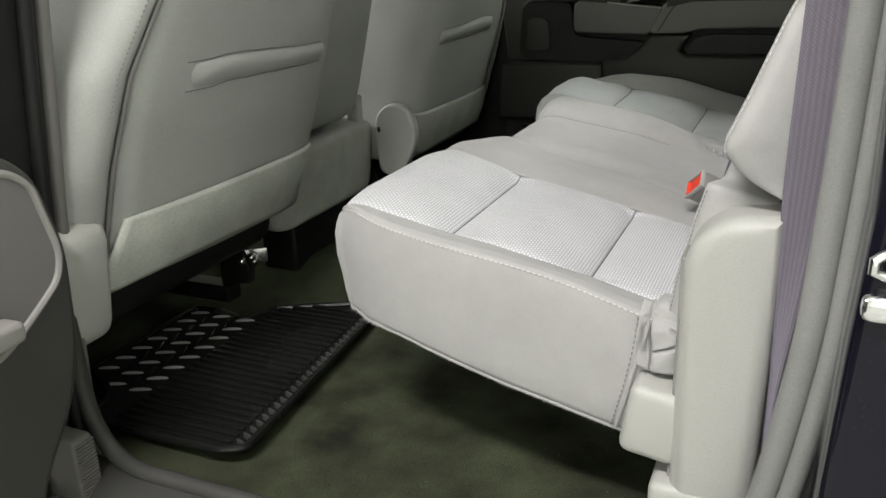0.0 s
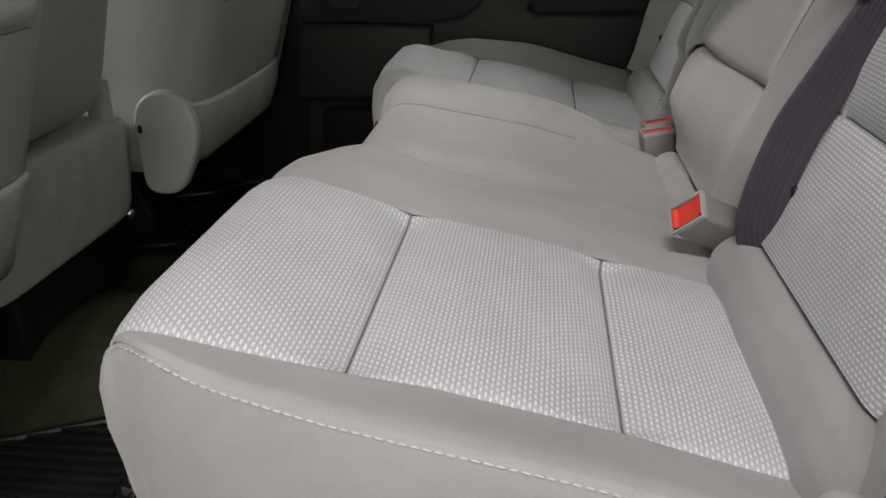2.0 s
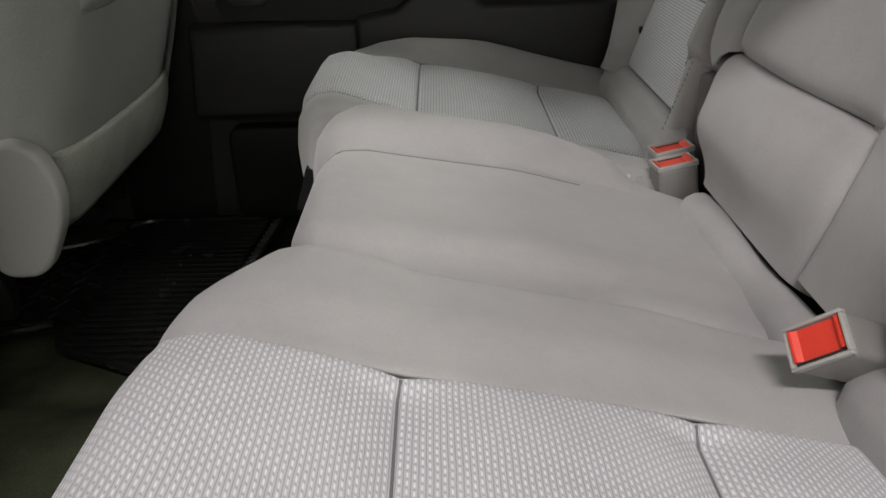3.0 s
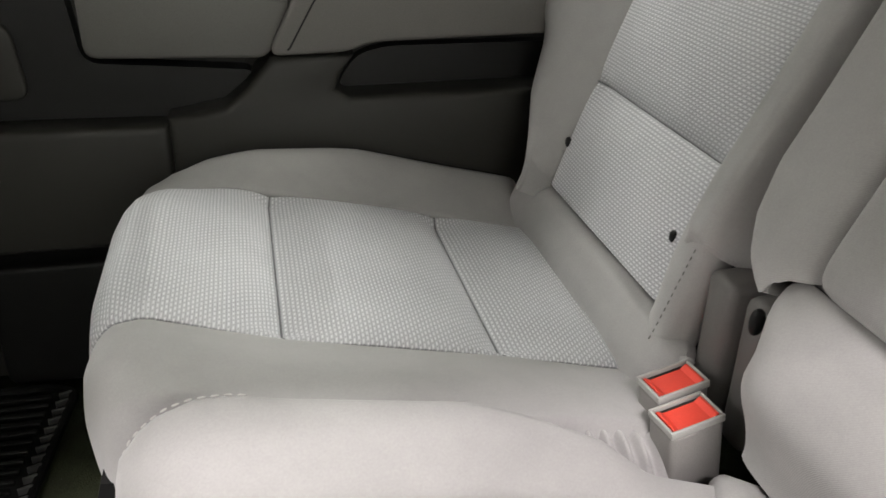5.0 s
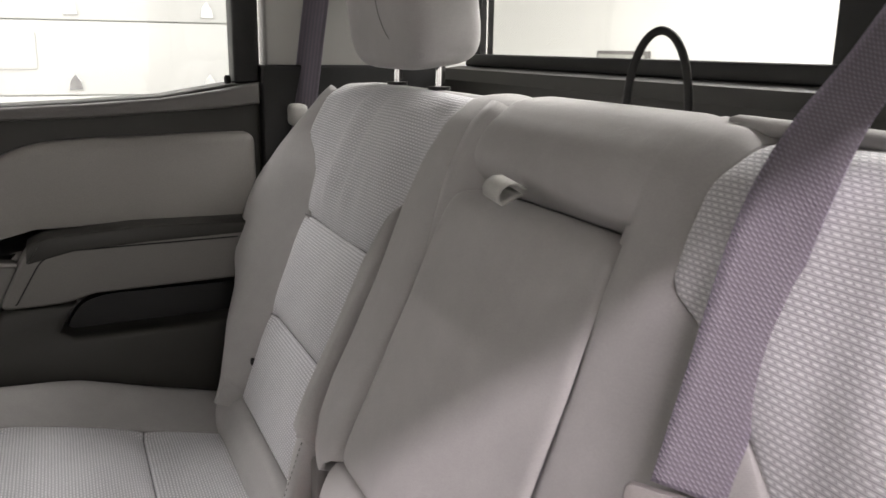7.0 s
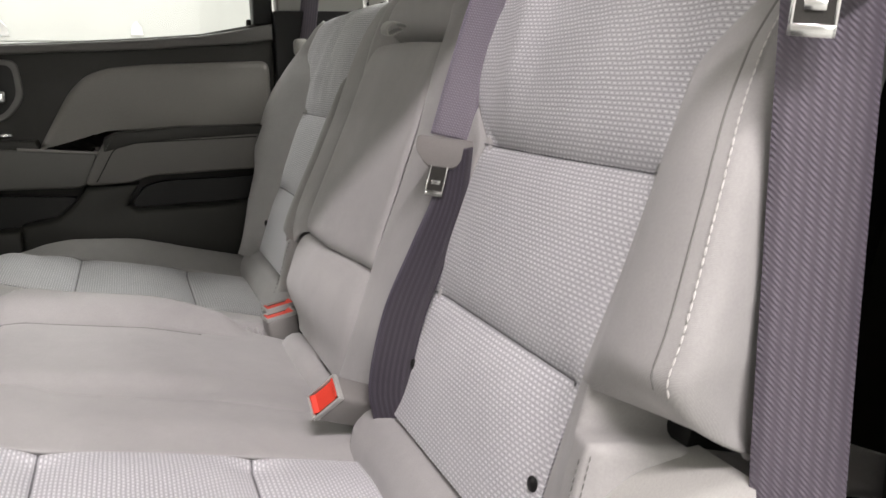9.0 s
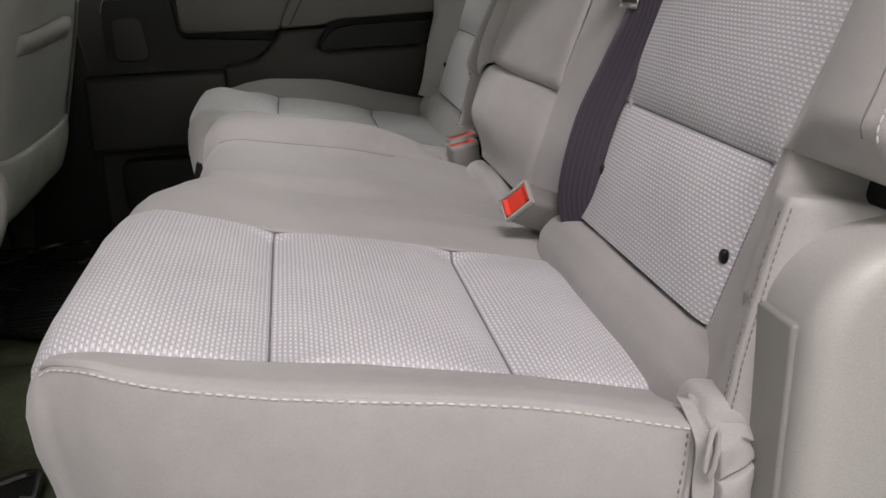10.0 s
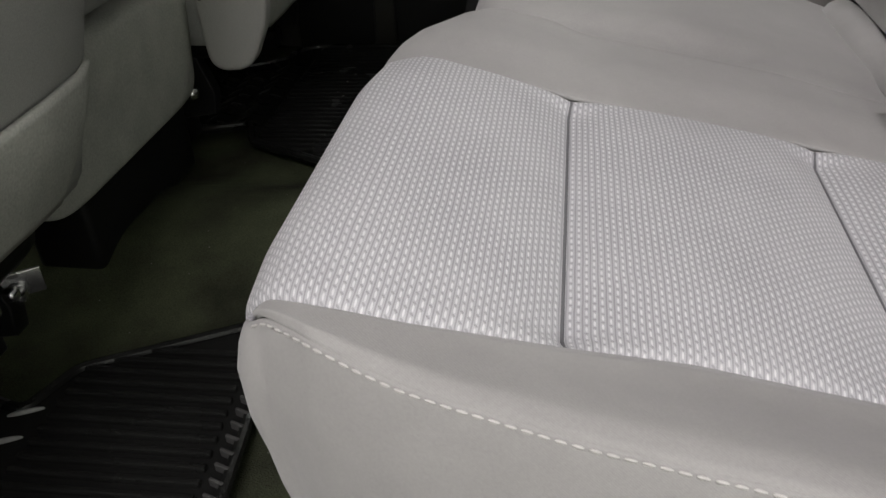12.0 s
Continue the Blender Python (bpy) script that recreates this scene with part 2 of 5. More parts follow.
def belt_cloth(name, base, across=False):
    m, n, l, b = material(name, base, 0.6, 0, 0.4)
    uv = n.new("ShaderNodeUVMap")
    uv.uv_map = "metres"
    w = n.new("ShaderNodeTexWave")
    w.bands_direction = "Y" if across else "X"
    w.inputs["Scale"].default_value, w.inputs["Distortion"].default_value = (118, 0.6) if across else (48, 0.4)
    l.new(uv.outputs["UV"], w.inputs["Vector"])
    w2 = n.new("ShaderNodeTexWave")
    w2.bands_direction = "DIAGONAL"
    w2.inputs["Scale"].default_value, w2.inputs["Distortion"].default_value = 190, 1.5
    l.new(uv.outputs["UV"], w2.inputs["Vector"])
    mix = n.new("ShaderNodeMix")
    mix.data_type, mix.blend_type = "RGBA", "MULTIPLY"
    mix.inputs["Factor"].default_value = 0.8
    l.new(w2.outputs["Color"], mix.inputs[6])
    l.new(w.outputs["Color"], mix.inputs[7])
    r = ramp(n, [(0.0, [c * 0.78 for c in base]), (1.0, [c * 1.42 for c in base])])
    l.new(mix.outputs[2], r.inputs["Fac"])
    l.new(r.outputs["Color"], b.inputs["Base Color"])
    bp = n.new("ShaderNodeBump")
    bp.inputs["Strength"].default_value, bp.inputs["Distance"].default_value = 0.6, 0.0009
    l.new(mix.outputs[2], bp.inputs["Height"])
    l.new(bp.outputs["Normal"], b.inputs["Normal"])
    b.inputs["Sheen Weight"].default_value = 0.5 if across else 0.3
    b.inputs["Sheen Tint"].default_value = (0.75, 0.68, 0.9, 1)
    return m


WEBBING = belt_cloth("dark_mauve_webbing", (0.115, 0.101, 0.124))
# Cross-ribbed copy; its lighter base paints the light on the upper belt.
WEBBING_LIT = belt_cloth("lit_cross_ribbed_mauve_webbing", (0.178, 0.160, 0.188), True)
# Dark copy of the webbing: shade on the lap part is in its colour.
WEBBING_SHADE = belt_cloth("shaded_webbing", (0.034, 0.029, 0.037))


def glass_material():
    m, _, _, b = material("clear_window_glass", (0.95, 0.97, 0.96), 0.02)
    b.inputs["Transmission Weight"].default_value = 1.0
    b.inputs["IOR"].default_value = 1.45
    return m


GLASS = glass_material()


# ---- building helpers ----
def smooth(ob):
    for p in ob.data.polygons:
        p.use_smooth = True


def part(name, bm, mat, parent=None, label="", soft=True):
    """Links a bmesh as one mesh object under a thing or a part."""
    me = bpy.data.meshes.new(name)
    bm.to_mesh(me)
    bm.free()
    me.materials.append(mat)
    ob = new(name, me)
    if soft:
        smooth(ob)
        me.set_sharp_from_angle(angle=radians(38))
    if parent is not None:
        ob.parent = parent
    if label:
        ob["label"] = label
    return ob


def thing(name, label, category, group="", kind="", at=(0, 0, 0)):
    ob = new(name)
    ob.empty_display_size = 0.05
    ob.location = at
    return tagged(ob, label, category, group, kind)


def sheet(name, f, us, vs, mat, parent=None, label="", out=None, thick=0.006, uv=None):
    """A bent panel from f(u, v), with thickness laid behind its face; out is a way that the face looks."""
    us, vs = np.asarray(us, float), np.asarray(vs, float)
    pts = [tuple(f(u, v)) for u in us for v in vs]
    nv = len(vs)
    faces = [(i * nv + j, i * nv + j + 1, (i + 1) * nv + j + 1, (i + 1) * nv + j) for i in range(len(us) - 1) for j in range(nv - 1)]
    me = bpy.data.meshes.new(name)
    me.from_pydata(pts, [], faces)
    if out is not None:
        total = Vector((0, 0, 0))
        for p in me.polygons:
            total += p.normal * p.area
        if total.dot(Vector(out)) < 0:
            me.flip_normals()
    if uv is not None:
        lay = me.uv_layers.new(name="metres")
        for k, lp in enumerate(me.loops):
            i, j = divmod(lp.vertex_index, nv)
            lay.data[k].uv = uv(us[i], vs[j])
    me.materials.append(mat)
    ob = new(name, me)
    smooth(ob)
    if thick:
        mod = ob.modifiers.new("thickness", "SOLIDIFY")
        mod.thickness, mod.offset = thick, -1
    if parent is not None:
        ob.parent = parent
    if label:
        ob["label"] = label
    return ob


def box_bm(x0, x1, y0, y1, z0, z1, bevel=0.0, seg=3):
    bm = bmesh.new()
    bmesh.ops.create_cube(bm, size=1)
    bmesh.ops.scale(bm, vec=(abs(x1 - x0), abs(y1 - y0), abs(z1 - z0)), verts=bm.verts)
    bmesh.ops.translate(bm, vec=((x0 + x1) / 2, (y0 + y1) / 2, (z0 + z1) / 2), verts=bm.verts)
    if bevel:
        bmesh.ops.bevel(bm, geom=list(bm.edges), offset=bevel, segments=seg, affect="EDGES", profile=0.5)
    return bm


def turn_bm(bm, m):
    bmesh.ops.transform(bm, matrix=m, verts=bm.verts)
    return bm


def prism_bm(outline, a0, a1, axis="y", bevel=0.0, seg=3):
    """A flat outline, (x, z) for axis y, (y, z) for axis x, (x, y) for axis z, drawn out from a0 to a1 with rounded rims."""
    p = np.array(outline, float)
    turn = np.sum(p[:, 0] * np.roll(p[:, 1], -1) - np.roll(p[:, 0], -1) * p[:, 1])
    if turn < 0:
        p = p[::-1]
    d = np.roll(p, -1, 0) - p
    size = np.hypot(d[:, 0], d[:, 1])[:, None] + 1e-9
    side = np.stack([-d[:, 1], d[:, 0]], 1) / size
    inner = side + np.roll(side, 1, 0)
    inner /= np.maximum(0.6, np.sum(inner * inner, 1) / 2)[:, None] ** 1.0 * 1.0
    bm = bmesh.new()

    def ring(inset, a):
        row = []
        for q in p + inner * inset:
            q = (float(q[0]), float(q[1]))
            row.append(bm.verts.new({"y": (q[0], a, q[1]), "x": (a, q[0], q[1]), "z": (q[0], q[1], a)}[axis]))
        return row

    way = 1 if a1 > a0 else -1
    b = min(bevel, 0.48 * abs(a1 - a0))
    angles = [math.pi / 2 * k / seg for k in range(seg + 1)] if b else [0.0]
    rings = [ring(b * (1 - math.sin(q)), a0 + way * b * (1 - math.cos(q))) for q in angles]
    rings += [ring(b * (1 - math.sin(q)), a1 - way * b * (1 - math.cos(q))) for q in reversed(angles)]
    n = len(p)
    for r0, r1 in zip(rings, rings[1:]):
        for k in range(n):
            bm.faces.new((r0[k], r0[(k + 1) % n], r1[(k + 1) % n], r1[k]))
    bm.faces.new(rings[0])
    bm.faces.new(list(reversed(rings[-1])))
    bmesh.ops.recalc_face_normals(bm, faces=bm.faces)
    return bm


def rounded(points, r, seg=5):
    """An outline whose corners are cut to arcs of about radius r."""
    res, n = [], len(points)
    for i in range(n):
        p, a, c = Vector(points[i]), Vector(points[i - 1]), Vector(points[(i + 1) % n])
        d0, d1 = a - p, c - p
        k = min(r, 0.45 * d0.length, 0.45 * d1.length)
        s, e = p + d0.normalized() * k, p + d1.normalized() * k
        for j in range(seg + 1):
            t = j / seg
            res.append(tuple((1 - t) ** 2 * s + 2 * t * (1 - t) * p + t * t * e))
    return res


def tube_bm(points, radius, sides=10):
    """A round rod along points."""
    bm = bmesh.new()
    pts = [Vector(p) for p in points]
    rings, n = [], len(pts)
    last = None
    for i, p in enumerate(pts):
        d = (pts[min(i + 1, n - 1)] - pts[max(i - 1, 0)]).normalized()
        ref = last if last is not None else (Vector((0, 0, 1)) if abs(d.z) < 0.9 else Vector((1, 0, 0)))
        a = d.cross(ref)
        a = a.normalized() if a.length > 1e-6 else d.orthogonal().normalized()
        b = a.cross(d).normalized()
        last = b
        r = float(radius[i] if isinstance(radius, (list, tuple)) else radius)
        rings.append([bm.verts.new(p + r * (math.cos(q) * a + math.sin(q) * b)) for q in [2 * math.pi * k / sides for k in range(sides)]])
    for r0, r1 in zip(rings, rings[1:]):
        for k in range(sides):
            bm.faces.new((r0[k], r0[(k + 1) % sides], r1[(k + 1) % sides], r1[k]))
    bm.faces.new(list(reversed(rings[0])))
    bm.faces.new(rings[-1])
    bmesh.ops.recalc_face_normals(bm, faces=bm.faces)
    return bm


class Curve2:
    """A smooth line through control points in a plane, by its length."""

    def __init__(self, points, blur=0.012, n=600):
        p = np.array(points, float)
        d = np.r_[0, np.cumsum(np.hypot(*np.diff(p, axis=0).T))]
        s = np.linspace(0, d[-1], n)
        x, z = np.interp(s, d, p[:, 0]), np.interp(s, d, p[:, 1])
        k = max(1, int(blur / (d[-1] / n)))
        w = np.hanning(2 * k + 3)[1:-1]
        w /= w.sum()
        pad = len(w) // 2

        def soft(a):
            ext = np.r_[2 * a[0] - a[pad:0:-1], a, 2 * a[-1] - a[-2:-pad - 2:-1]]
            return np.convolve(ext, w, "valid")

        self.x, self.z = soft(x), soft(z)
        self.s = np.r_[0, np.cumsum(np.hypot(np.diff(self.x), np.diff(self.z)))]
        self.length = self.s[-1]
        tx, tz = np.gradient(self.x), np.gradient(self.z)
        h = np.hypot(tx, tz)
        self.nx, self.nz = tz / h, -tx / h

    def at(self, s):
        return np.interp(s, self.s, self.x), np.interp(s, self.s, self.z)

    def normal(self, s):
        return np.interp(s, self.s, self.nx), np.interp(s, self.s, self.nz)

    def where_x(self, x):
        return float(self.s[np.argmin(np.abs(self.x - x) + 0.3 * (np.arange(len(self.x)) > len(self.x) * 0.8))])

    def where_z(self, z):
        top = int(np.argmax(self.z)) + 1
        return float(self.s[np.argmin(np.abs(self.z[:top] - z))])


def ease(t):
    t = min(1.0, max(0.0, t))
    return t * t * (3 - 2 * t)


def dip(d, width, depth):
    """How far a puffed panel falls at a distance d from its edge."""
    return -depth * math.exp(-max(d, 0) / width)


def stitches_bm(points, length=0.005, gap=0.0035, radius=0.0007):
    """A row of short threads along a line of points."""
    bm = bmesh.new()
    pts = [Vector(p) for p in points]
    cum = [0.0]
    for a, b in zip(pts, pts[1:]):
        cum.append(cum[-1] + (b - a).length)

    def at(s):
        s = min(max(s, 0), cum[-1])
        i = max(0, min(len(pts) - 2, int(np.searchsorted(cum, s)) - 1))
        t = (s - cum[i]) / max(1e-9, cum[i + 1] - cum[i])
        return pts[i].lerp(pts[i + 1], t)

    s = 0.0
    while s + length < cum[-1]:
        a, b = at(s), at(s + length)
        d = (b - a).normalized()
        u = d.orthogonal().normalized()
        v = d.cross(u)
        rings = []
        for t, r in ((0, 0.35), (0.25, 1), (0.75, 1), (1, 0.35)):
            c = a.lerp(b, t)
            rings.append([bm.verts.new(c + radius * r * (math.cos(q) * u + math.sin(q) * v)) for q in (0, 1.257, 2.513, 3.77, 5.027)])
        for r0, r1 in zip(rings, rings[1:]):
            for k in range(5):
                bm.faces.new((r0[k], r0[(k + 1) % 5], r1[(k + 1) % 5], r1[k]))
        s += length + gap
    return bm


def pillow_bm(c, half, e=0.35, nu=20, nv=28, wobble=0.0):
    """A soft block: a rounded box round c."""
    bm = bmesh.new()

    def sp(v, p):
        return math.copysign(abs(v) ** p, v)

    rows = []
    for i in range(1, nu):
        a = -math.pi / 2 + math.pi * i / nu
        row = []
        for j in range(nv):
            b = 2 * math.pi * j / nv
            p = Vector((half[0] * sp(math.cos(a), e) * sp(math.cos(b), e), half[1] * sp(math.cos(a), e) * sp(math.sin(b), e), half[2] * sp(math.sin(a), e)))
            if wobble:
                p *= 1 + wobble * noise.noise(p * 45 + Vector(c) * 9)
            row.append(bm.verts.new(p + Vector(c)))
        rows.append(row)
    for r0, r1 in zip(rows, rows[1:]):
        for j in range(nv):
            bm.faces.new((r0[j], r0[(j + 1) % nv], r1[(j + 1) % nv], r1[j]))
    bm.faces.new(list(reversed(rows[0])))
    bm.faces.new(rows[-1])
    bmesh.ops.recalc_face_normals(bm, faces=bm.faces)
    return bm


# ---- rear seat ----
MID = 0.01
CUSH = Curve2([(0.318, 0.246), (0.305, 0.262), (0.25, 0.276), (0.184, 0.294), (0.09, 0.314), (0, 0.334), (-0.06, 0.352), (-0.11, 0.366),
               (-0.14, 0.362), (-0.157, 0.344), (-0.162, 0.31), (-0.159, 0.27), (-0.152, 0.238)])
PAD = Curve2([(0.312, 0.262), (0.25, 0.285), (0.19, 0.302), (0.1, 0.325), (0, 0.342), (-0.05, 0.351), (-0.082, 0.351), (-0.1, 0.335),
              (-0.106, 0.30), (-0.102, 0.2)])
BACK = Curve2([(0.300, 0.262), (0.325, 0.32), (0.368, 0.443), (0.4, 0.52), (0.425, 0.587), (0.447, 0.66), (0.467, 0.712), (0.487, 0.749),
               (0.512, 0.770), (0.545, 0.774), (0.575, 0.75), (0.588, 0.70), (0.575, 0.6)])
SEAM_A, SEAM_B = CUSH.where_x(0.0), CUSH.where_x(0.184)
IN_W, OUT_W = 0.29, 0.585


def stitch_w(x):
    return float(np.interp(x, [-0.165, -0.137, -0.11, -0.07, 0, 0.1, 0.262], [0.592, 0.612, 0.632, 0.648, 0.663, 0.679, 0.692]))


def lower_z(x):
    return float(np.interp(x, [-0.17, -0.15, -0.12, -0.087, -0.05, 0, 0.05, 0.15, 0.243, 0.3], [0.215, 0.210, 0.211, 0.210, 0.206, 0.196, 0.186, 0.169, 0.152, 0.142]))


def short(x):
    """The single cushion's front edge stands a little further back."""
    return x if x > -0.06 else -0.06 + (x + 0.06) * 0.85


def on(curve, s, side, w, bump, sign=1):
    x, z = curve.at(s)
    nx, nz = curve.normal(s)
    if curve is CUSH and side > 0:
        z -= 0.022 * ease((w - 0.47) / 0.14) * ease((-0.01 - x) / 0.11)
        x = short(x)
    return (x + sign * nx * bump, MID + side * w, z + sign * nz * bump)


def span(a, b, n):
    return np.linspace(a, b, n)


def edged(a, b, n):
    """Steps from a to b that crowd at both ends."""
    t = (1 - np.cos(np.linspace(0, np.pi, n))) / 2
    return a + (b - a) * t


def out_w(x, side):
    """The insert's outer edge, which nears the stitched edge towards the front."""
    return float(np.interp(x, [-0.165, -0.137, -0.11, -0.07, 0, 0.06], [0.588, 0.601, 0.610, 0.606, 0.593, 0.585])) if side < 0 else OUT_W


def outer_bump(w, x, side):
    rise = float(np.interp(x, [-0.13, -0.09, -0.05, 0, 0.05, 0.10, 0.15], [0.001, 0.0032, 0.0078, 0.0165, 0.0228, 0.030, 0.033]))
    rise += 0.010 * ease((x + 0.13) / 0.06) * (1 - 1.3 * ease((x - 0.05) / 0.15)) if side > 0 else 0
    return rise * ease((w - out_w(x, side)) / max(0.012, stitch_w(x) - out_w(x, side)))


def inner_bump(t):
    return 0.009 * ease(t / 0.45) - 0.05 * max(0.0, (t - 0.80) / 0.2) ** 2.0 + dip(t * 0.14, 0.004, 0.002)


def cushion(side, inner_end, owner):
    """The parts of one outboard cushion."""
    def insert(name, s0, s1, ends):
        def f(s, w):
            d = min([abs(s - e) for e in ends] + [9])
            out = out_w(CUSH.at(s)[0], side)
            w = IN_W + (w - IN_W) * (out - IN_W) / (OUT_W - IN_W)
            edge = min(w - IN_W, out - w)
            return on(CUSH, s, side, w, dip(d, 0.024, 0.017) * (0.35 + 0.65 * ease(edge / 0.02)) + dip(edge, 0.006, 0.0045) + 0.004 + 0.004 * math.sin(math.pi * (s - s0) / (s1 - s0)) * ease((edge - 0.004) / 0.06))
        return sheet(name, f, edged(s0, s1, 34), edged(IN_W, OUT_W, 40), WEAVE, owner, "pale woven cloth insert panel", (0, 0, 1), 0.006, lambda s, w: (w, s))

    insert("insert_panel", 0, SEAM_B, [SEAM_B])
    insert("insert_panel", SEAM_B, SEAM_A, [SEAM_A, SEAM_B])
    insert("insert_panel", SEAM_A, CUSH.length, [SEAM_A])
    # A dark tube at the bottom of each dip paints the seam's shade.
    for s in (SEAM_A, SEAM_B):
        out = out_w(CUSH.at(s)[0], side)
        part("seam", tube_bm([on(CUSH, s, side, w, -0.0126 + 0.0085 * (1 - ease(min(w - IN_W, out - w) / 0.02))) for w in span(IN_W + 0.004, out - 0.004, 40)], 0.0011, 6), SEAMSHADE, owner, "dark line for the shade in the seam")

    def inner(s, t):
        x, _ = CUSH.at(s)
        end = inner_end + (0.012 * ease((x - 0.15) / 0.1))
        p = on(CUSH, s, side, IN_W + (end - IN_W) * t, inner_bump(t) - 0.008 * ease(t / 0.8) * ease((-0.02 - x) / 0.08))
        return (p[0] + (0.062 if side < 0 else 0.032) * t ** 1.8 * ease((0.02 - x) / 0.13), p[1], p[2])
    sheet("inner_bolster", inner, span(0, CUSH.length, 60), edged(0, 1, 30), CLOTH, owner, "", (0, 0, 1))

    top_end = CUSH.where_x(-0.155)

    def outer(s, t):
        x, _ = CUSH.at(s)
        a = out_w(x, side)
        w = a + (stitch_w(x) - a) * t
        return on(CUSH, s, side, w, outer_bump(w, x, side) + dip(w - a, 0.004, 0.0006) - 0.004 * ease((t - 0.80) * 5))
    sheet("outer_bolster", outer, span(CUSH.where_x(0.30), top_end, 60), span(0, 1, 16), CLOTH, owner, "", (0, 0, 1))

    path = []
    for x in np.linspace(0.272, -0.14, 46):
        s = CUSH.where_x(x)
        w = stitch_w(x)
        p = on(CUSH, s, side, w, outer_bump(w, x, side) - 0.004)
        path.append((p[0], w, p[2]))
    path += [(-0.153, 0.604, 0.348), (-0.160, 0.578, 0.335), (-0.161, 0.542, 0.318), (-0.158, 0.5, 0.31), (-0.157, 0.4, 0.308), (-0.157, 0.3, 0.308), (-0.157, 0.25, 0.308), (-0.156, 0.2, 0.308), (-0.156, 0.18, 0.306)]
    if side > 0:
        path = path[:46] + [(short(x) + 0.032 * (max(0.0, IN_W - w) / (IN_W - inner_end)) ** 1.8 + 0.004, w, z - 0.020 * ease((w - 0.50) / 0.09)) for x, w, z in path[46:]]
    for _ in range(3):
        tail = path[39:]
        cutc = [tail[0]]
        for a, b in zip(tail, tail[1:]):
            cutc += [tuple(0.75 * p + 0.25 * q for p, q in zip(a, b)), tuple(0.25 * p + 0.75 * q for p, q in zip(a, b))]
        path = path[:39] + cutc + [tail[-1]]
    last = next(i for i, p in enumerate(path) if p[1] < 0.606)
    profile = [(0, 0), (0.0012, 0.012), (0.002, 0.035), (0.003, 0.09), (0.004, 0.2), (0.0045, 0.42), (0.003, 0.62), (0.002, 0.80), (0.0, 0.93), (-0.004, 1.0), (-0.022, 1.01)]

    def skirt(i, j):
        i, j = int(round(i)), int(round(j))
        x, w, z = path[i]
        a, b = path[max(i - 1, 0)], path[min(i + 1, len(path) - 1)]
        tx, tw = b[0] - a[0], b[1] - a[1]
        h = math.hypot(tx, tw)
        ox, ow = tw / h, -tx / h
        o, q = profile[j]
        soft = 0.003 * noise.noise(Vector((x * 14, z * 9 + q * 3, side)))
        tuck = -0.006 * math.exp(-max(0, 0.272 - x) / 0.008)
        o = o * (0.8 + 0.2 * ease((x + 0.15) / 0.06)) + (0.0085 * min(1, q * 6) - 0.012 * q) * (1 - ease((x + 0.15) / 0.06))
        k = o + soft * math.sin(math.pi * min(q, 1)) + tuck * min(1, q * 8)
        return (x + ox * k, MID + side * (w + ow * k), z + (lower_z(x) - z) * q)
    sheet("side_skirt", skirt, range(len(path)), range(len(profile)), CLOTH, owner, "", (0, side, 0))
    hem = [skirt(i, 9) for i in range(len(path) - 3)]
    part("hem", tube_bm([(p[0], p[1] - side * 0.002, p[2] + 0.001) for p in hem], 0.0035, 8), CLOTH, owner)
    if side < 0:
        fray, rnd = bmesh.new(), random.Random(5)
        for _ in range(1500):
            k = rnd.random() * (len(hem) - 2)
            i, f = int(k), k % 1
            p = Vector(hem[i]).lerp(Vector(hem[i + 1]), f) + Vector((0, side * 0.001, -0.001))
            q = p + Vector((rnd.gauss(0, 0.0022), side * rnd.gauss(0, 0.0016), -rnd.uniform(0.0008, 0.0036)))
            w = Vector((0.00016, 0.00016 * side, 0))
            fray.faces.new([fray.verts.new(v) for v in (p - w, p + w, q)])
        part("frayed_edge", fray, CLOTH, owner, "frayed cloth edge", soft=False)
    line = [skirt(i, 1) for i in range(last)]
    line = [(p[0], p[1] + side * 0.0010, p[2]) for p in line]
    part("stitching", stitches_bm(line, 0.0050, 0.0018, 0.0008), THREAD, owner, "pale contrast stitching")
    def on_skirt(x, q):
        i = float(np.interp(-x, [-p[0] for p in path[:46]], range(46)))
        j = float(np.interp(q, [c[1] for c in profile[:10]], range(10)))
        i0, j0 = int(i), min(int(j), 8)
        a = Vector(skirt(i0, j0)).lerp(Vector(skirt(i0, j0 + 1)), j - j0)
        b = Vector(skirt(i0 + 1, j0)).lerp(Vector(skirt(i0 + 1, j0 + 1)), j - j0)
        return tuple(a.lerp(b, i - i0) + Vector((0, side * 0.0015, 0)))
    rear = [on_skirt(0.270 - 0.026 * t ** 1.5, 0.02 + 0.96 * t) for t in np.linspace(0, 1, 30)]
    part("welt", tube_bm(rear, 0.0026, 8), CLOTH, owner)
    part("stitching", stitches_bm([(p[0] - 0.006, p[1] + side * 0.0002, p[2]) for p in rear], 0.004, 0.003, 0.0008), SEAMTHREAD, owner)
    part("cushion_pan", prism_bm([(0.30, 0.15), (0.30, 0.235), (-0.13, 0.30), (-0.145, 0.25), (-0.09, 0.238), (0.0, 0.215), (0.05, 0.20)],
                                 MID + side * (inner_end + 0.02), MID + side * 0.57), BLACKTRIM, owner, "black moulded underside", soft=False)
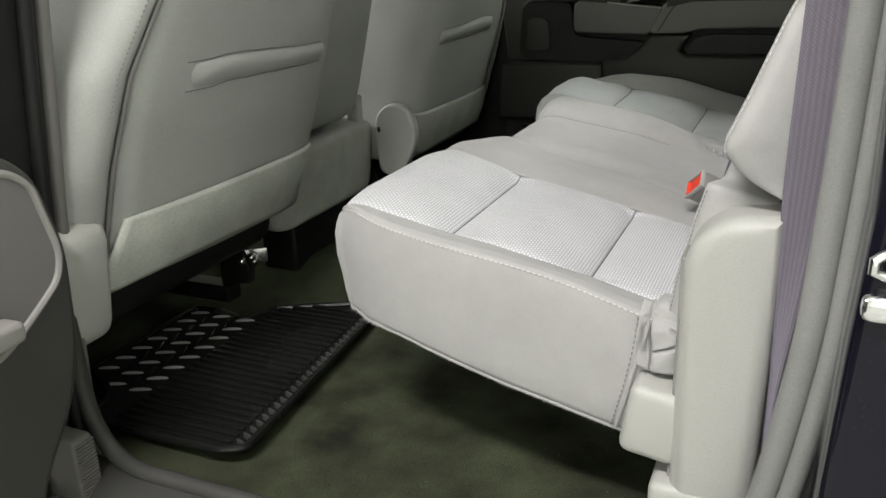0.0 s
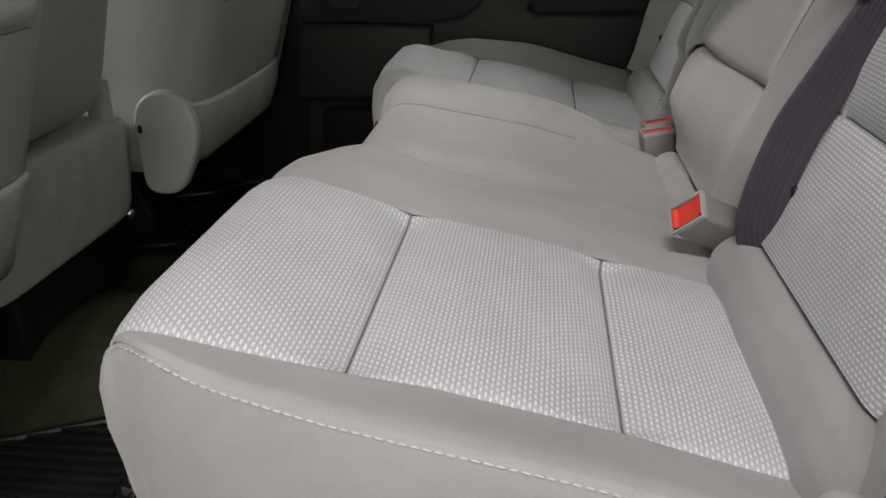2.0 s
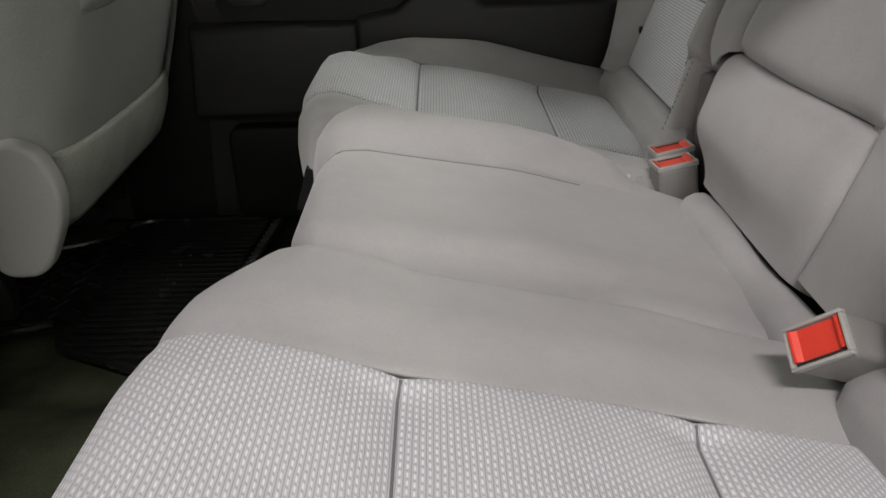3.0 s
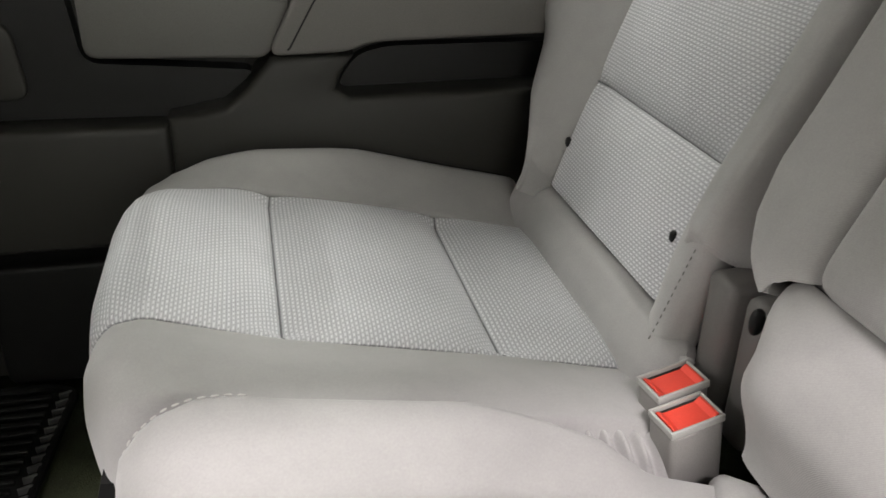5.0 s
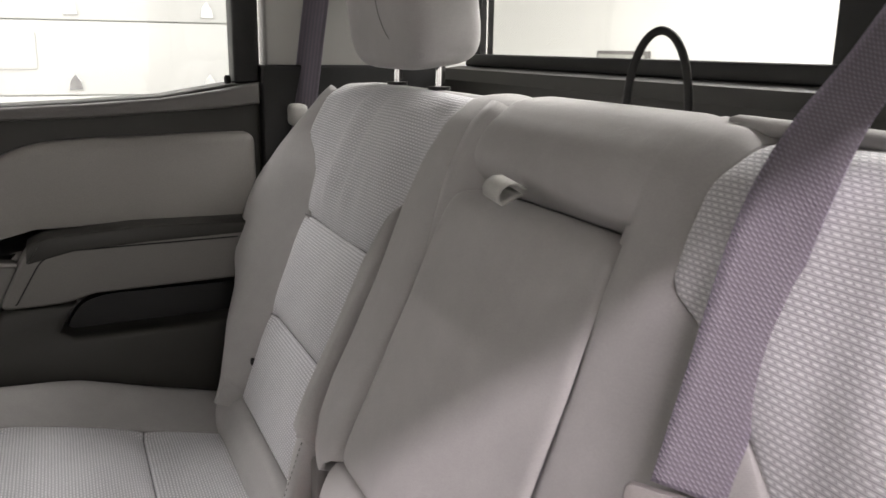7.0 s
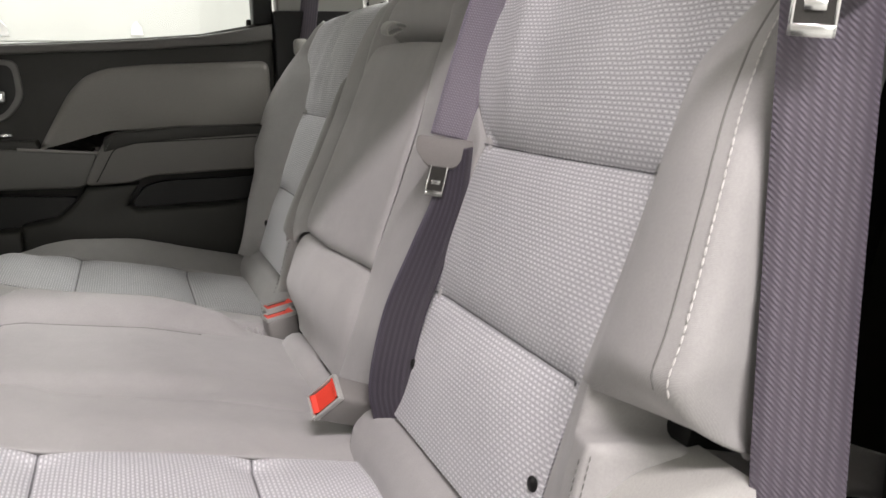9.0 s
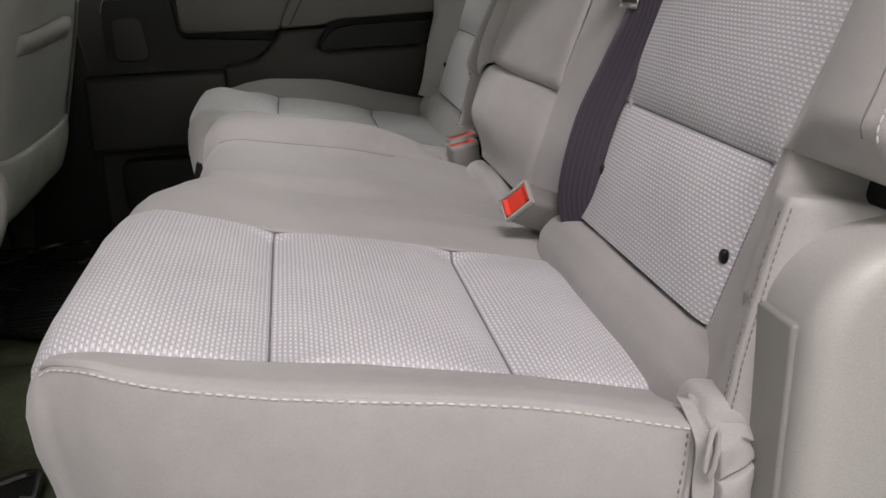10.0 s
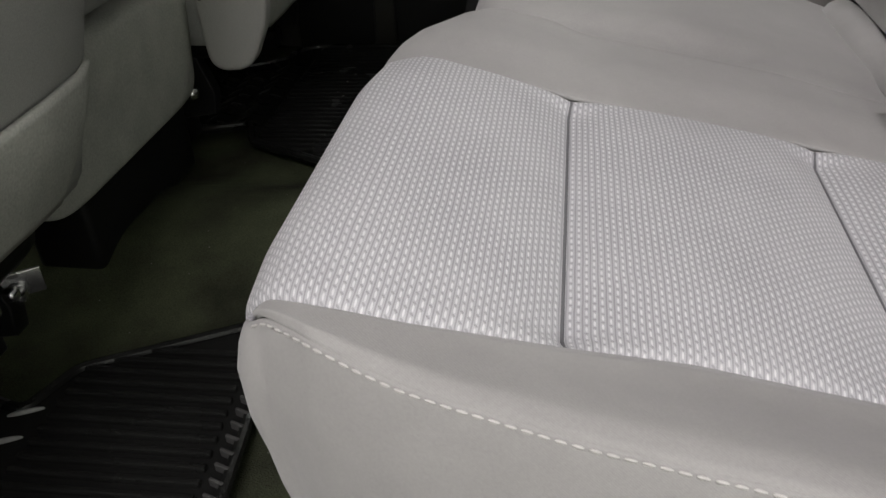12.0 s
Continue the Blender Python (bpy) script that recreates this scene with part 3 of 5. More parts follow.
    if side < 0:
        def fold(u, v):
            x, z = 0.266 + 0.050 * u, 0.232 + 0.080 * v - 0.010 * u * v + 0.010 * max(0, 0.3 - u) * (1 - v)
            out = 0.690 + 0.012 * math.sin(math.pi * min(1, 0.12 + 0.88 * u)) ** 0.7 * (1 - 0.3 * v)
            out -= 0.030 * max(0, (v - 0.72) / 0.28) ** 2.2 + 0.024 * max(0, (0.16 - v) / 0.16) ** 2
            out -= 0.009 * math.exp(-((x - 0.2795 - 0.002 * math.sin(5 * v)) / 0.0014) ** 2) * ease((v - 0.02) / 0.2)
            out -= 0.009 * math.exp(-((z - 0.264 - 0.35 * (x - 0.283)) / 0.0016) ** 2) * ease((x - 0.281) / 0.006)
            out -= 0.005 * math.exp(-((z - 0.290 + 0.7 * (x - 0.30)) / 0.0022) ** 2) * ease((x - 0.296) / 0.008)
            out += 0.003 * noise.noise(Vector((x * 60, 0, z * 40)))
            return (x, MID - out - 0.006, z)
        sheet("folded_cloth", fold, span(0, 1, 70), span(0, 1, 80), CLOTH, owner, "creased cloth folded at the cushion's end", (0, -1, 0), 0.003)
        part("welt", tube_bm([(0.2675, -0.7020, 0.280), (0.2685, -0.7025, 0.294), (0.271, -0.7010, 0.306), (0.2745, -0.6990, 0.310), (0.2775, -0.6980, 0.304), (0.277, -0.6995, 0.292), (0.2745, -0.7005, 0.280), (0.273, -0.6980, 0.272)], 0.0019, 8), CLOTH, owner)
        part("tucked_cloth", turn_bm(pillow_bm((0, 0, 0), (0.023, 0.024, 0.040), 0.38, 24, 30, 0.05), pose(0.293, MID + side * 0.668, 0.272, 0, 12, 0)), CLOTH, owner, "creased cloth tucked behind the cushion")


cush_near = thing("rear_seat_cushion", "wide light grey cloth rear cushion with woven insert and centre pad", "car seat", "rear seat cushions")
cushion(-1, 0.142, cush_near)


def centre(s, w):
    x, _ = PAD.at(s)
    far = 0.177 - 0.025 * ease((x - 0.10) / 0.12)
    w = w if w > -0.06 else -0.06 + (w + 0.06) / 0.105 * (far - 0.06)
    rise = (0.031 * math.sin(0.5 * math.pi * min(1.0, max(0.0, (-w - 0.104) / 0.055))) ** 0.85 + dip(abs(w + 0.104), 0.004, 0.004)) * (1 - 0.95 * ease((x - 0.19) / 0.06))
    roll = -0.05 * max(0.0, (-w - far + 0.022) / 0.022) ** 2
    p = on(PAD, s, -1, w, rise + roll - 0.017 * ease((w - 0.085) / 0.04) * (1 - 0.8 * ease((x - 0.12) / 0.07)) - 0.02 * ease((w - 0.15) / 0.04))
    return (p[0] + 0.020 * ease((-w - 0.07) / 0.08) * ease((-0.01 - x) / 0.08), p[1], p[2])


sheet("centre_pad", centre, span(0, PAD.length, 56), np.r_[np.linspace(0.190, -0.05, 24), np.linspace(-0.055, -0.165, 30)], CLOTH, cush_near, "", (0, 0, 1))
# Thin grey tube puts the crease's shading in at the foot of the ridge.
part("seam", tube_bm([centre(s, -0.0905) for s in np.linspace(PAD.where_x(0.17), PAD.length * 0.8, 50)], 0.0010, 6), SEAMTHREAD, cush_near, "grey line for the shaded crease along the pad's raised edge")
edge_line = [centre(s, -0.15) for s in np.linspace(PAD.where_x(-0.04), PAD.length * 0.9, 24)]
part("stitching", stitches_bm([(p[0] - 0.001, p[1], p[2] + 0.001) for p in edge_line], 0.005, 0.003, 0.0008), THREAD, cush_near, "pale contrast stitching")
part("cushion_pan", box_bm(-0.09, 0.30, -0.13, 0.16, 0.18, 0.255, 0.01), BLACKTRIM, cush_near, "black moulded underside")

cush_far = thing("rear_seat_cushion", "single light grey cloth rear cushion beside the closed door", "car seat", "rear seat cushions")
cushion(1, 0.168, cush_far)


def gathers(u, v):
    """Cloth drawn into folds behind the single cushion's inner corner."""
    x, y = 0.205 + 0.075 * u, MID + 0.158 + 0.040 * v
    return (x, y, 0.287 - 0.22 * (x - 0.205) - 0.034 * (1 - v) ** 2 + 0.006 * math.sin(34 * u + 3 * v) * ease(u / 0.2) * ease((1 - v) / 0.3) * ease(v / 0.35))


sheet("gathered_cloth", gathers, span(0, 1, 60), span(0, 1, 14), CLOTH, cush_far, "gathered cloth beside the buckles", (0, 0, 1), 0.003)


# backrests
def back_pt(s, side, w, bump):
    return on(BACK, s, side, w, bump, -1)


Z1, Z2 = BACK.where_z(0.443), BACK.where_z(0.587)
BOT = BACK.where_z(0.32)
TOP = float(BACK.s[np.argmax(BACK.x > 0.527)])
OVER = BACK.length


def zc(s):
    return float(BACK.at(s)[1]) if s < TOP else 0.774


def w_in(side, z):
    if side < 0:
        return float(np.interp(z, [0, 0.587, 0.62, 0.664, 0.682, 0.742, 0.785], [0.30, 0.302, 0.270, 0.216, 0.174, 0.170, 0.184]))
    return float(np.interp(z, [0, 0.587, 0.66, 0.785], [0.30, 0.302, 0.25, 0.214]))


def w_out(z):
    return float(np.interp(z, [0, 0.44, 0.6, 0.655, 0.70, 0.785], [0.588, 0.592, 0.598, 0.605, 0.668, 0.655]))


WING = [(-0.08, -0.008), (-0.03, -0.006), (0, -0.002), (0.12, 0.008), (0.28, 0.024), (0.45, 0.040), (0.62, 0.048), (0.78, 0.049), (0.90, 0.047), (0.965, 0.042), (0.985, 0.033), (0.95, 0.014), (0.88, -0.006), (0.84, -0.03), (0.82, -0.07)]


def PROUD(z):
    """How far the padding beside and in the middle stands before the backs' plain face."""
    return float(np.interp(z, [0.38, 0.42, 0.55, 0.70, 0.76, 0.79], [0.036, 0.036, 0.026, 0.013, 0.005, 0.003]))


def backrest(side, owner, inner_edge):
    def insert(name, s0, s1, ends, top=False):
        def f(s, t):
            z = zc(s)
            a, b = w_in(side, z), w_out(z)
            w = a + (b - a) * t
            d = min([abs(s - e) for e in ends] + [9])
            edge = min(w - a, b - w)
            puff = 0.004 * math.sin(math.pi * t) if top else 0.002 + 0.004 * math.sin(math.pi * (s - s0) / (s1 - s0)) * ease((edge - 0.004) / 0.06)
            fold = (0.014 if side > 0 else 0.006) * ease((s - Z2) / 0.08) * noise.noise(Vector((w * 24 + s * 3, s * 3.0, side * 3.1))) * ease((TOP - s) / 0.05) if top else 0
            return back_pt(s, side, w, dip(d, 0.018, 0.015) * (0.35 + 0.65 * ease(edge / 0.02)) + dip(edge, 0.006, 0.005) + puff + fold)

        def uv(s, t):
            z = zc(s)
            a, b = w_in(side, z), w_out(z)
            return (a + (b - a) * t, s)
        return sheet(name, f, edged(s0, s1, 36), edged(0, 1, 40), WEAVE, owner, "pale woven cloth insert panel", (-1, 0, 0), 0.006, uv)

    insert("insert_panel", BOT, Z1, [Z1])
    # Seam shade again, as dark tubes across the back insert.
    for s in (Z1, Z2):
        a, b = w_in(side, zc(s)), w_out(zc(s))
        part("seam", tube_bm([back_pt(s, side, w, -0.0125 + 0.0095 * (1 - ease(min(w - a, b - w) / 0.02))) for w in span(a + 0.004, b - 0.004, 40)], 0.0008, 6), SEAMSHADE, owner, "dark line for the shade in the seam")
    insert("insert_panel", Z1, Z2, [Z1, Z2])
    insert("insert_panel", Z2, TOP, [Z2], True)

    # top roll behind the insert's top seam
    def crown(s, t):
        a, b = w_in(side, 0.785) - (0.02 if side > 0 else 0.045), 0.665
        w = a + (b - a) * t
        ends = dip(min(w - a, b - w), 0.02, 0.01) if side > 0 else dip(b - w, 0.02, 0.01) + 0.009 * ease((0.36 - w) / 0.12)
        return back_pt(s, side, w, dip(s - TOP, 0.006, 0.006) * ease((w - 0.13) / 0.04) + 0.003 + ends)
    sheet("top_roll", crown, span(TOP, OVER, 24), edged(0, 1, 30), CLOTH, owner, "", (0, 0, 1))

    # plain cloth beside the insert, towards the middle
    def inner(s, t):
        a = w_in(side, zc(s))
        w = a + (inner_edge - a) * t
        d = abs(a - inner_edge) * (1 - t)
        if t < 0:
            return back_pt(s, side, w, -0.007)
        if side > 0:
            proud = PROUD(zc(s)) * math.sin(0.5 * math.pi * min(1, t / 0.55)) ** 1.3
            q = min(1.0, max(0.0, (s - FOOT) / 0.022))
            proud -= (proud + 0.03) * (1 - math.sqrt(1 - (1 - q) ** 2)) * ease((t - 0.25) / 0.3)
            return back_pt(s, side, w, proud + dip(abs(w - a), 0.005, 0.002) - 0.055 * max(0.0, (0.018 - d) / 0.018) ** 2)
        high = ease((zc(s) - 0.712) / 0.02)
        roll = ((1 - high) * dip(d, 0.005, 0.004) + high * 0.003 * ease((t - 0.1) / 0.9)) if t <= 1 else -0.010 + 0.008 * high
        return back_pt(s, side, w, 0.006 * max(ease(t / 0.6), ease((zc(s) - 0.70) / 0.03) * ease(t / 0.45)) + dip(abs(w - a), 0.005, 0.002) + roll)
    FOOT = BACK.where_z(0.384)
    start = FOOT if side > 0 else BACK.where_z(0.30)
    rows = np.r_[start + 0.03 * np.linspace(0, 1, 12) ** 2, np.linspace(start + 0.034, OVER, 84)]
    sheet("inner_bolster", inner, rows, np.r_[-0.07, -0.03, edged(0, 1, 26), ([1.05, 1.12] if side < 0 else [])], CLOTH, owner, "", (-1, 0, 0))
    if side > 0:
        sheet("lower_strip", lambda s, t: back_pt(s, side, 0.302 - 0.05 * t, 0.012 * math.sin(math.pi * (0.1 + 0.8 * t)) + 0.008 * ease((zc(s) - 0.30) / 0.08) - 0.02 * max(0.0, (t - 0.75) / 0.25) ** 2),
              span(BACK.where_z(0.29), BACK.where_z(0.405), 16), span(0, 1, 14), CLOTH, owner, "", (-1, 0, 0))
        part("stitching", stitches_bm([(BACK.at(s)[0] - 0.021, MID + 0.2665, BACK.at(s)[1]) for s in np.linspace(BACK.where_z(0.31), BACK.where_z(0.395), 20)], 0.004, 0.003, 0.0006), SEAMTHREAD, owner)

    # outer wing over the side cover, with an overhanging lip
    s0, s1 = BACK.where_z(0.456 if side < 0 else 0.300), BACK.where_z(0.762)

    def wing(s, k):
        i = int(round(k))
        f, bump = WING[i]
        if side < 0:
            f = min(f, 0.86 + 0.13 * math.sqrt(min(1.0, max(0.0, (s - s0) / 0.045))))
        z = zc(s)
        a = w_out(z)
        b = bump if bump < 0 else bump * (0.15 + 0.85 * ease((0.755 - z) / 0.17))
        if side < 0:
            edge = float(np.interp(z, [0, 0.5, 0.6, 0.66, 0.72, 0.8], [0.747, 0.744, 0.729, 0.710, 0.688, 0.672]))
            q = min(1.0, max(0.0, (s - s0) / 0.03))
            b = b - (b + 0.04) * (1 - math.sqrt(1 - (1 - q) ** 2)) * ease((f - 0.38) / 0.40) if b > -0.04 else b
        else:
            edge = float(np.interp(z, [0.29, 0.31, 0.335, 0.36, 0.40, 0.467, 0.50, 0.535, 0.57, 0.60, 0.64, 0.69, 0.74, 0.8], [0.590, 0.592, 0.602, 0.628, 0.672, 0.700, 0.733, 0.752, 0.756, 0.746, 0.727, 0.712, 0.690, 0.672]))
            b = b * (0.75 + 0.25 * ease((z - 0.44) / 0.06)) if b > 0 else b
        return back_pt(s, side, a + (edge - a) * f, b)
    sheet("side_bolster", wing, np.r_[s0 + 0.035 * np.linspace(0, 1, 14) ** 2, np.linspace(s0 + 0.04, s1, 44)], range(len(WING)), CLOTH, owner, "", (-1, side, 0))
    seam = [wing(s, 8) for s in np.linspace(s0 + 0.02, s1 - 0.03, 50)]
    if side < 0:
        part("stitching", stitches_bm([(p[0] - 0.0004, p[1] + side * 0.0045, p[2]) for p in seam], 0.0048, 0.0010, 0.0006), THREAD, owner, "pale contrast stitching")
        inner_line = [tuple(0.45 * a + 0.55 * b for a, b in zip(wing(s, 7), wing(s, 8))) for s in np.linspace(s0 + 0.02, s1 - 0.03, 50)]
        part("welt", tube_bm([(p[0] + 0.0006, p[1], p[2]) for p in inner_line], 0.0011, 6), SEAMTHREAD, owner)

    # lower bolster beside the insert, running from the wing down to the cushion
    def low(s, t):
        z = zc(s)
        if side < 0:
            w = 0.586 + 0.116 * t
            full = float(np.interp((w - 0.594) / 0.156, [p[0] for p in WING[:10]], [p[1] for p in WING[:10]]))
            b = full * float(np.interp(z, [0.28, 0.33, 0.40, 0.45], [0.45, 0.72, 0.92, 1.0])) - 0.0012
            b -= 0.13 * ease((z - 0.434) / 0.018) * ease((t - 0.58) / 0.16)
            return back_pt(s, side, w, b - 0.13 * max(0, (t - 0.86) / 0.14) ** 2)
        w = 0.588 + 0.085 * t
        b = -0.002 + (0.012 + 0.018 * ease((z - 0.31) / 0.14)) * math.sin(0.5 * math.pi * min(1, t / 0.62)) - 0.09 * max(0, (t - 0.72) / 0.28) ** 2
        return back_pt(s, side, w, b)
    if side < 0:
        sheet("lower_bolster", low, span(BACK.where_z(0.27), BACK.where_z(0.472), 44), span(0, 1, 34), CLOTH, owner, "", (-1, 0, 0))
        for t in (0.82, 0.885):
            ln = [low(s, t) for s in np.linspace(BACK.where_z(0.29), BACK.where_z(0.430), 36)]
            part("stitching", stitches_bm([(p[0] - 0.0008, p[1] - 0.0005, p[2]) for p in ln], 0.0038, 0.0016, 0.0005), SEAMTHREAD, owner)
    else:
        sheet("lower_bolster", low, span(BACK.where_z(0.285), BACK.where_z(0.36), 16), span(0, 1, 20), CLOTH, owner, "", (-1, 0, 0))

    # rolled cloth at the foot of the backrest
    roll = Curve2([(0.290, 0.238), (0.286, 0.262), (0.2915, 0.2895), (0.307, 0.311), (0.327, 0.3175), (0.340, 0.307)], 0.01)

    def foot(s, t):
        a, b = (0.24, 0.655)
        w = a + (b - a) * t
        return on(roll, s, side, w, dip(min(w - a, b - w), 0.008, 0.02) + 0.002 * noise.noise(Vector((w * 12, s * 20, 0))), -1)
    sheet("foot_roll", foot, span(0, roll.length, 22), edged(0, 1, 40), CLOTH, owner, "", (-1, 0, 0.5))
    for w, z in ((0.584, 0.372), (0.325, 0.374)):
        x, zz = BACK.at(BACK.where_z(z))
        part("anchor_cap", turn_bm(pillow_bm((0, 0, 0), (0.0035, 0.004, 0.006), 0.8, 10, 14), pose(x - 0.002, MID + side * w, zz)), BLACKTRIM, owner, "small black anchor cap")
    part("back_shell", prism_bm([(0.345, 0.28), (0.40, 0.46), (0.45, 0.60), (0.505, 0.74), (0.565, 0.745), (0.578, 0.70), (0.45, 0.28)],
                                MID + side * (inner_edge + 0.015 if side > 0 else 0.14), MID + side * 0.685), BLACKTRIM, owner, "black rear shell", soft=False)

    # head restraint
    y = MID + side * (0.4475 if side > 0 else 0.402)
    pad = part("head_restraint", turn_bm(pillow_bm((0, 0, 0), (0.052, 0.129, 0.085), 0.42, 24, 40), pose(0.532, y + side * 0.006, 0.885, 0, -8, 0)), CLOTH, owner, "grey cloth head restraint on two steel posts")
    part("stitching", tube_bm([(0.532 - 0.052 * math.cos(q) - 0.012, y - side * 0.045, 0.902 + 0.086 * math.sin(q)) for q in np.linspace(-1.35, 1.35, 20)], 0.0006, 6), SEAMTHREAD, pad)
    for dy in (-0.0705, 0.0705):
        post = part("post", tube_bm([(0.544, y + dy, 0.74), (0.546, y + dy, 0.84)], 0.0058, 12), CHROME, pad, "bright steel post")
        part("collar", tube_bm([(0.544, y + dy, 0.772), (0.544, y + dy, 0.779)], 0.014, 16), BLACKTRIM, post)


back_near = thing("backrest_seat", "wide light grey cloth backrest with woven insert and fold-down armrest", "car seat", "rear seat backs")
backrest(-1, back_near, 0.121)

# middle of the wide backrest: edge strip, upper pad, armrest, lower pad
C_S = BACK.where_z(0.29)
STRIP0 = BACK.where_z(0.402)


def strip(s, t):
    start = BACK.where_z(0.425 - 0.026 * min(1.0, t / 0.75))
    s = start + (s - STRIP0) * (OVER - start) / (OVER - STRIP0)
    w = -0.131 - t * float(np.interp(zc(s), [0.40, 0.416, 0.44, 0.475], [0.044, 0.068, 0.088, 0.100]))
    b = PROUD(zc(s)) + 0.004 * math.sin(math.pi * t) + dip(abs(w + 0.131), 0.007, 0.014) - 0.055 * max(0, (t - 0.82) / 0.18) ** 2
    return back_pt(s, -1, w, b + dip(s - start, 0.006, 0.004))


sheet("middle_strip", strip, np.r_[STRIP0 + 0.03 * np.linspace(0, 1, 12) ** 2, np.linspace(STRIP0 + 0.034, OVER, 60)], edged(0, 1, 26), CLOTH, back_near, "", (-1, 0, 0))
UP0 = BACK.where_z(0.708)


def upper(s, w):
    edge = w + 0.130
    lift = 0.003 + 0.010 * math.exp(-max(0.0, s - UP0 - 0.012) / 0.03)
    return back_pt(s, -1, w, lift - 0.005 * ease((w - 0.10) / 0.04) + dip(s - UP0, 0.010, 0.045) + dip(edge, 0.005, 0.007))


sheet("upper_pad", upper, np.r_[np.linspace(UP0, UP0 + 0.03, 12), np.linspace(UP0 + 0.035, OVER, 34)], edged(-0.130, 0.142, 40), CLOTH, back_near, "", (-1, 0, 0))
A0, A1 = BACK.where_z(0.421), BACK.where_z(0.702)
sheet("armrest_well", lambda s, w: back_pt(s, -1, w, -0.030 + 0.045 * ease((-w - 0.10) / 0.025) + 0.026 * ease((w - 0.085) / 0.025)), span(BACK.where_z(0.42), BACK.where_z(0.765), 30), span(-0.15, 0.15, 20), CLOTH, back_near, "", (-1, 0, 0), 0.004)


def flap(s, w):
    edge = min(0.1205 - w, w + 0.1335)
    r = 0.03
    c = 0.0
    if edge < r and A1 - s < r:
        c = -0.02 * max(0.0, math.hypot(r - edge, r - (A1 - s)) / r - 0.9)
    lean = PROUD(zc(s)) * (1 - 0.85 * ease((w + 0.03) / 0.14)) + 0.003
    return back_pt(s, -1, w, lean + (dip(edge, 0.004, 0.006) if w > 0 else dip(edge, 0.007, 0.014)) + dip(A1 - s, 0.007, 0.036) + dip(s - A0, 0.006, 0.016) + c + 0.004 * math.sin(math.pi * (s - A0) / (A1 - A0)))


armrest = sheet("armrest", flap, edged(A0, A1, 50), edged(-0.1335, 0.1205, 44), CLOTH, back_near, "folded-up grey cloth centre armrest", (-1, 0, 0), 0.01)
loop = [(0.452, 0.712), (0.443, 0.717), (0.434, 0.717), (0.4275, 0.7135), (0.4245, 0.708), (0.425, 0.702), (0.429, 0.699), (0.435, 0.7005), (0.441, 0.704), (0.448, 0.706)]
sheet("pull_strap", lambda i, w: (loop[int(round(i))][0], 0.022 + w, loop[int(round(i))][1] + 0.006 + 0.12 * w), range(10), span(-0.013, 0.013, 5), PLASTIC, armrest, "short pale pull strap", None, 0.0022)


def lower_pad(s, t):
    y0, y1 = -0.118, 0.166 + 0.012 * ease(((s - C_S) / (A0 - C_S) - 0.55) / 0.3)
    y = y0 + (y1 - y0) * t
    u = (s - C_S) / (A0 - C_S)
    lean = 0.006 + 0.026 * ease((y + 0.10) / 0.14)
    return on(BACK, s, 1, y - MID, lean * ease(u / 0.5) + 0.010 * math.sin(math.pi * min(1, u * 0.9 + 0.05)) + dip(min(y - y0, y1 - y), 0.010, 0.035) + dip(A0 - s, 0.006, 0.012), -1)


sheet("lower_pad", lower_pad, edged(C_S, A0, 26), edged(0, 1, 34), CLOTH, back_near, "", (-1, 0, 0))
part("back_shell", prism_bm([(0.36, 0.30), (0.41, 0.46), (0.46, 0.60), (0.505, 0.72), (0.565, 0.745), (0.578, 0.70), (0.45, 0.28)], -0.13, 0.225), BLACKTRIM, back_near, "black rear shell", soft=False)
part("foot_roll", tube_bm([(0.304, y, 0.264 + 0.003 * math.sin(30 * y)) for y in np.linspace(-0.20, 0.15, 14)], [0.012] + [0.023] * 12 + [0.010], 14), CLOTH, back_near)
part("hinge_cover", box_bm(0.340, 0.41, 0.186, 0.218, 0.25, 0.384, 0.010), GREYTRIM, back_near, "grey plastic hinge cover")
part("hinge_cover", box_bm(0.332, 0.41, 0.221, 0.258, 0.25, 0.386, 0.008), GREYTRIM, back_near, "grey plastic hinge cover")
part("anchor_cap", turn_bm(pillow_bm((0, 0, 0), (0.006, 0.004, 0.011), 0.8, 10, 14), pose(0.332, 0.186, 0.378)), BLACKTRIM, back_near, "small black slot")

back_far = thing("backrest_seat", "single light grey cloth backrest with woven insert and head restraint", "car seat", "rear seat backs")
backrest(1, back_far, 0.234)


# recliner covers at the outer ends
def side_cover(side, group):
    ob = thing("seat_side_cover", "light grey moulded plastic cover beside the rear backrest", "seat trim", group)
    arch = [(0.312, 0.10)] + [(0.374 - 0.062 * math.cos(q), 0.372 + 0.062 * math.sin(q)) for q in np.linspace(0, math.pi / 2, 12)] + [(0.4005, 0.434), (0.4005, 0.30), (0.396, 0.10)]
    part("cover", prism_bm(arch, MID + side * 0.655, MID + side * 0.746, "y", 0.018, 6), PLASTIC, ob)
    part("rear_part", box_bm(0.388, 0.47, MID + side * 0.66, MID + side * 0.705, 0.10, 0.39, 0.008), PLASTIC, ob)
    part("inner_strip", box_bm(0.3085, 0.33, MID + side * 0.668, MID + side * 0.7265, 0.05, 0.3835, 0.003), STRIPSHADE, ob, "inner strip with its shading in a darker grey")
    part("foot_cover", turn_bm(box_bm(-0.032, 0.032, -0.035, 0.035, -0.042, 0.042, 0.012, 4), pose(0.292, MID + side * 0.70, 0.190, 0, 9, 0)), PLASTIC, ob, "light grey frame cap")
    part("base", box_bm(0.292, 0.40, MID + side * 0.665, MID + side * 0.748, 0.0, 0.13, 0.01), PLASTIC, ob)
    return ob


side_cover(-1, "")


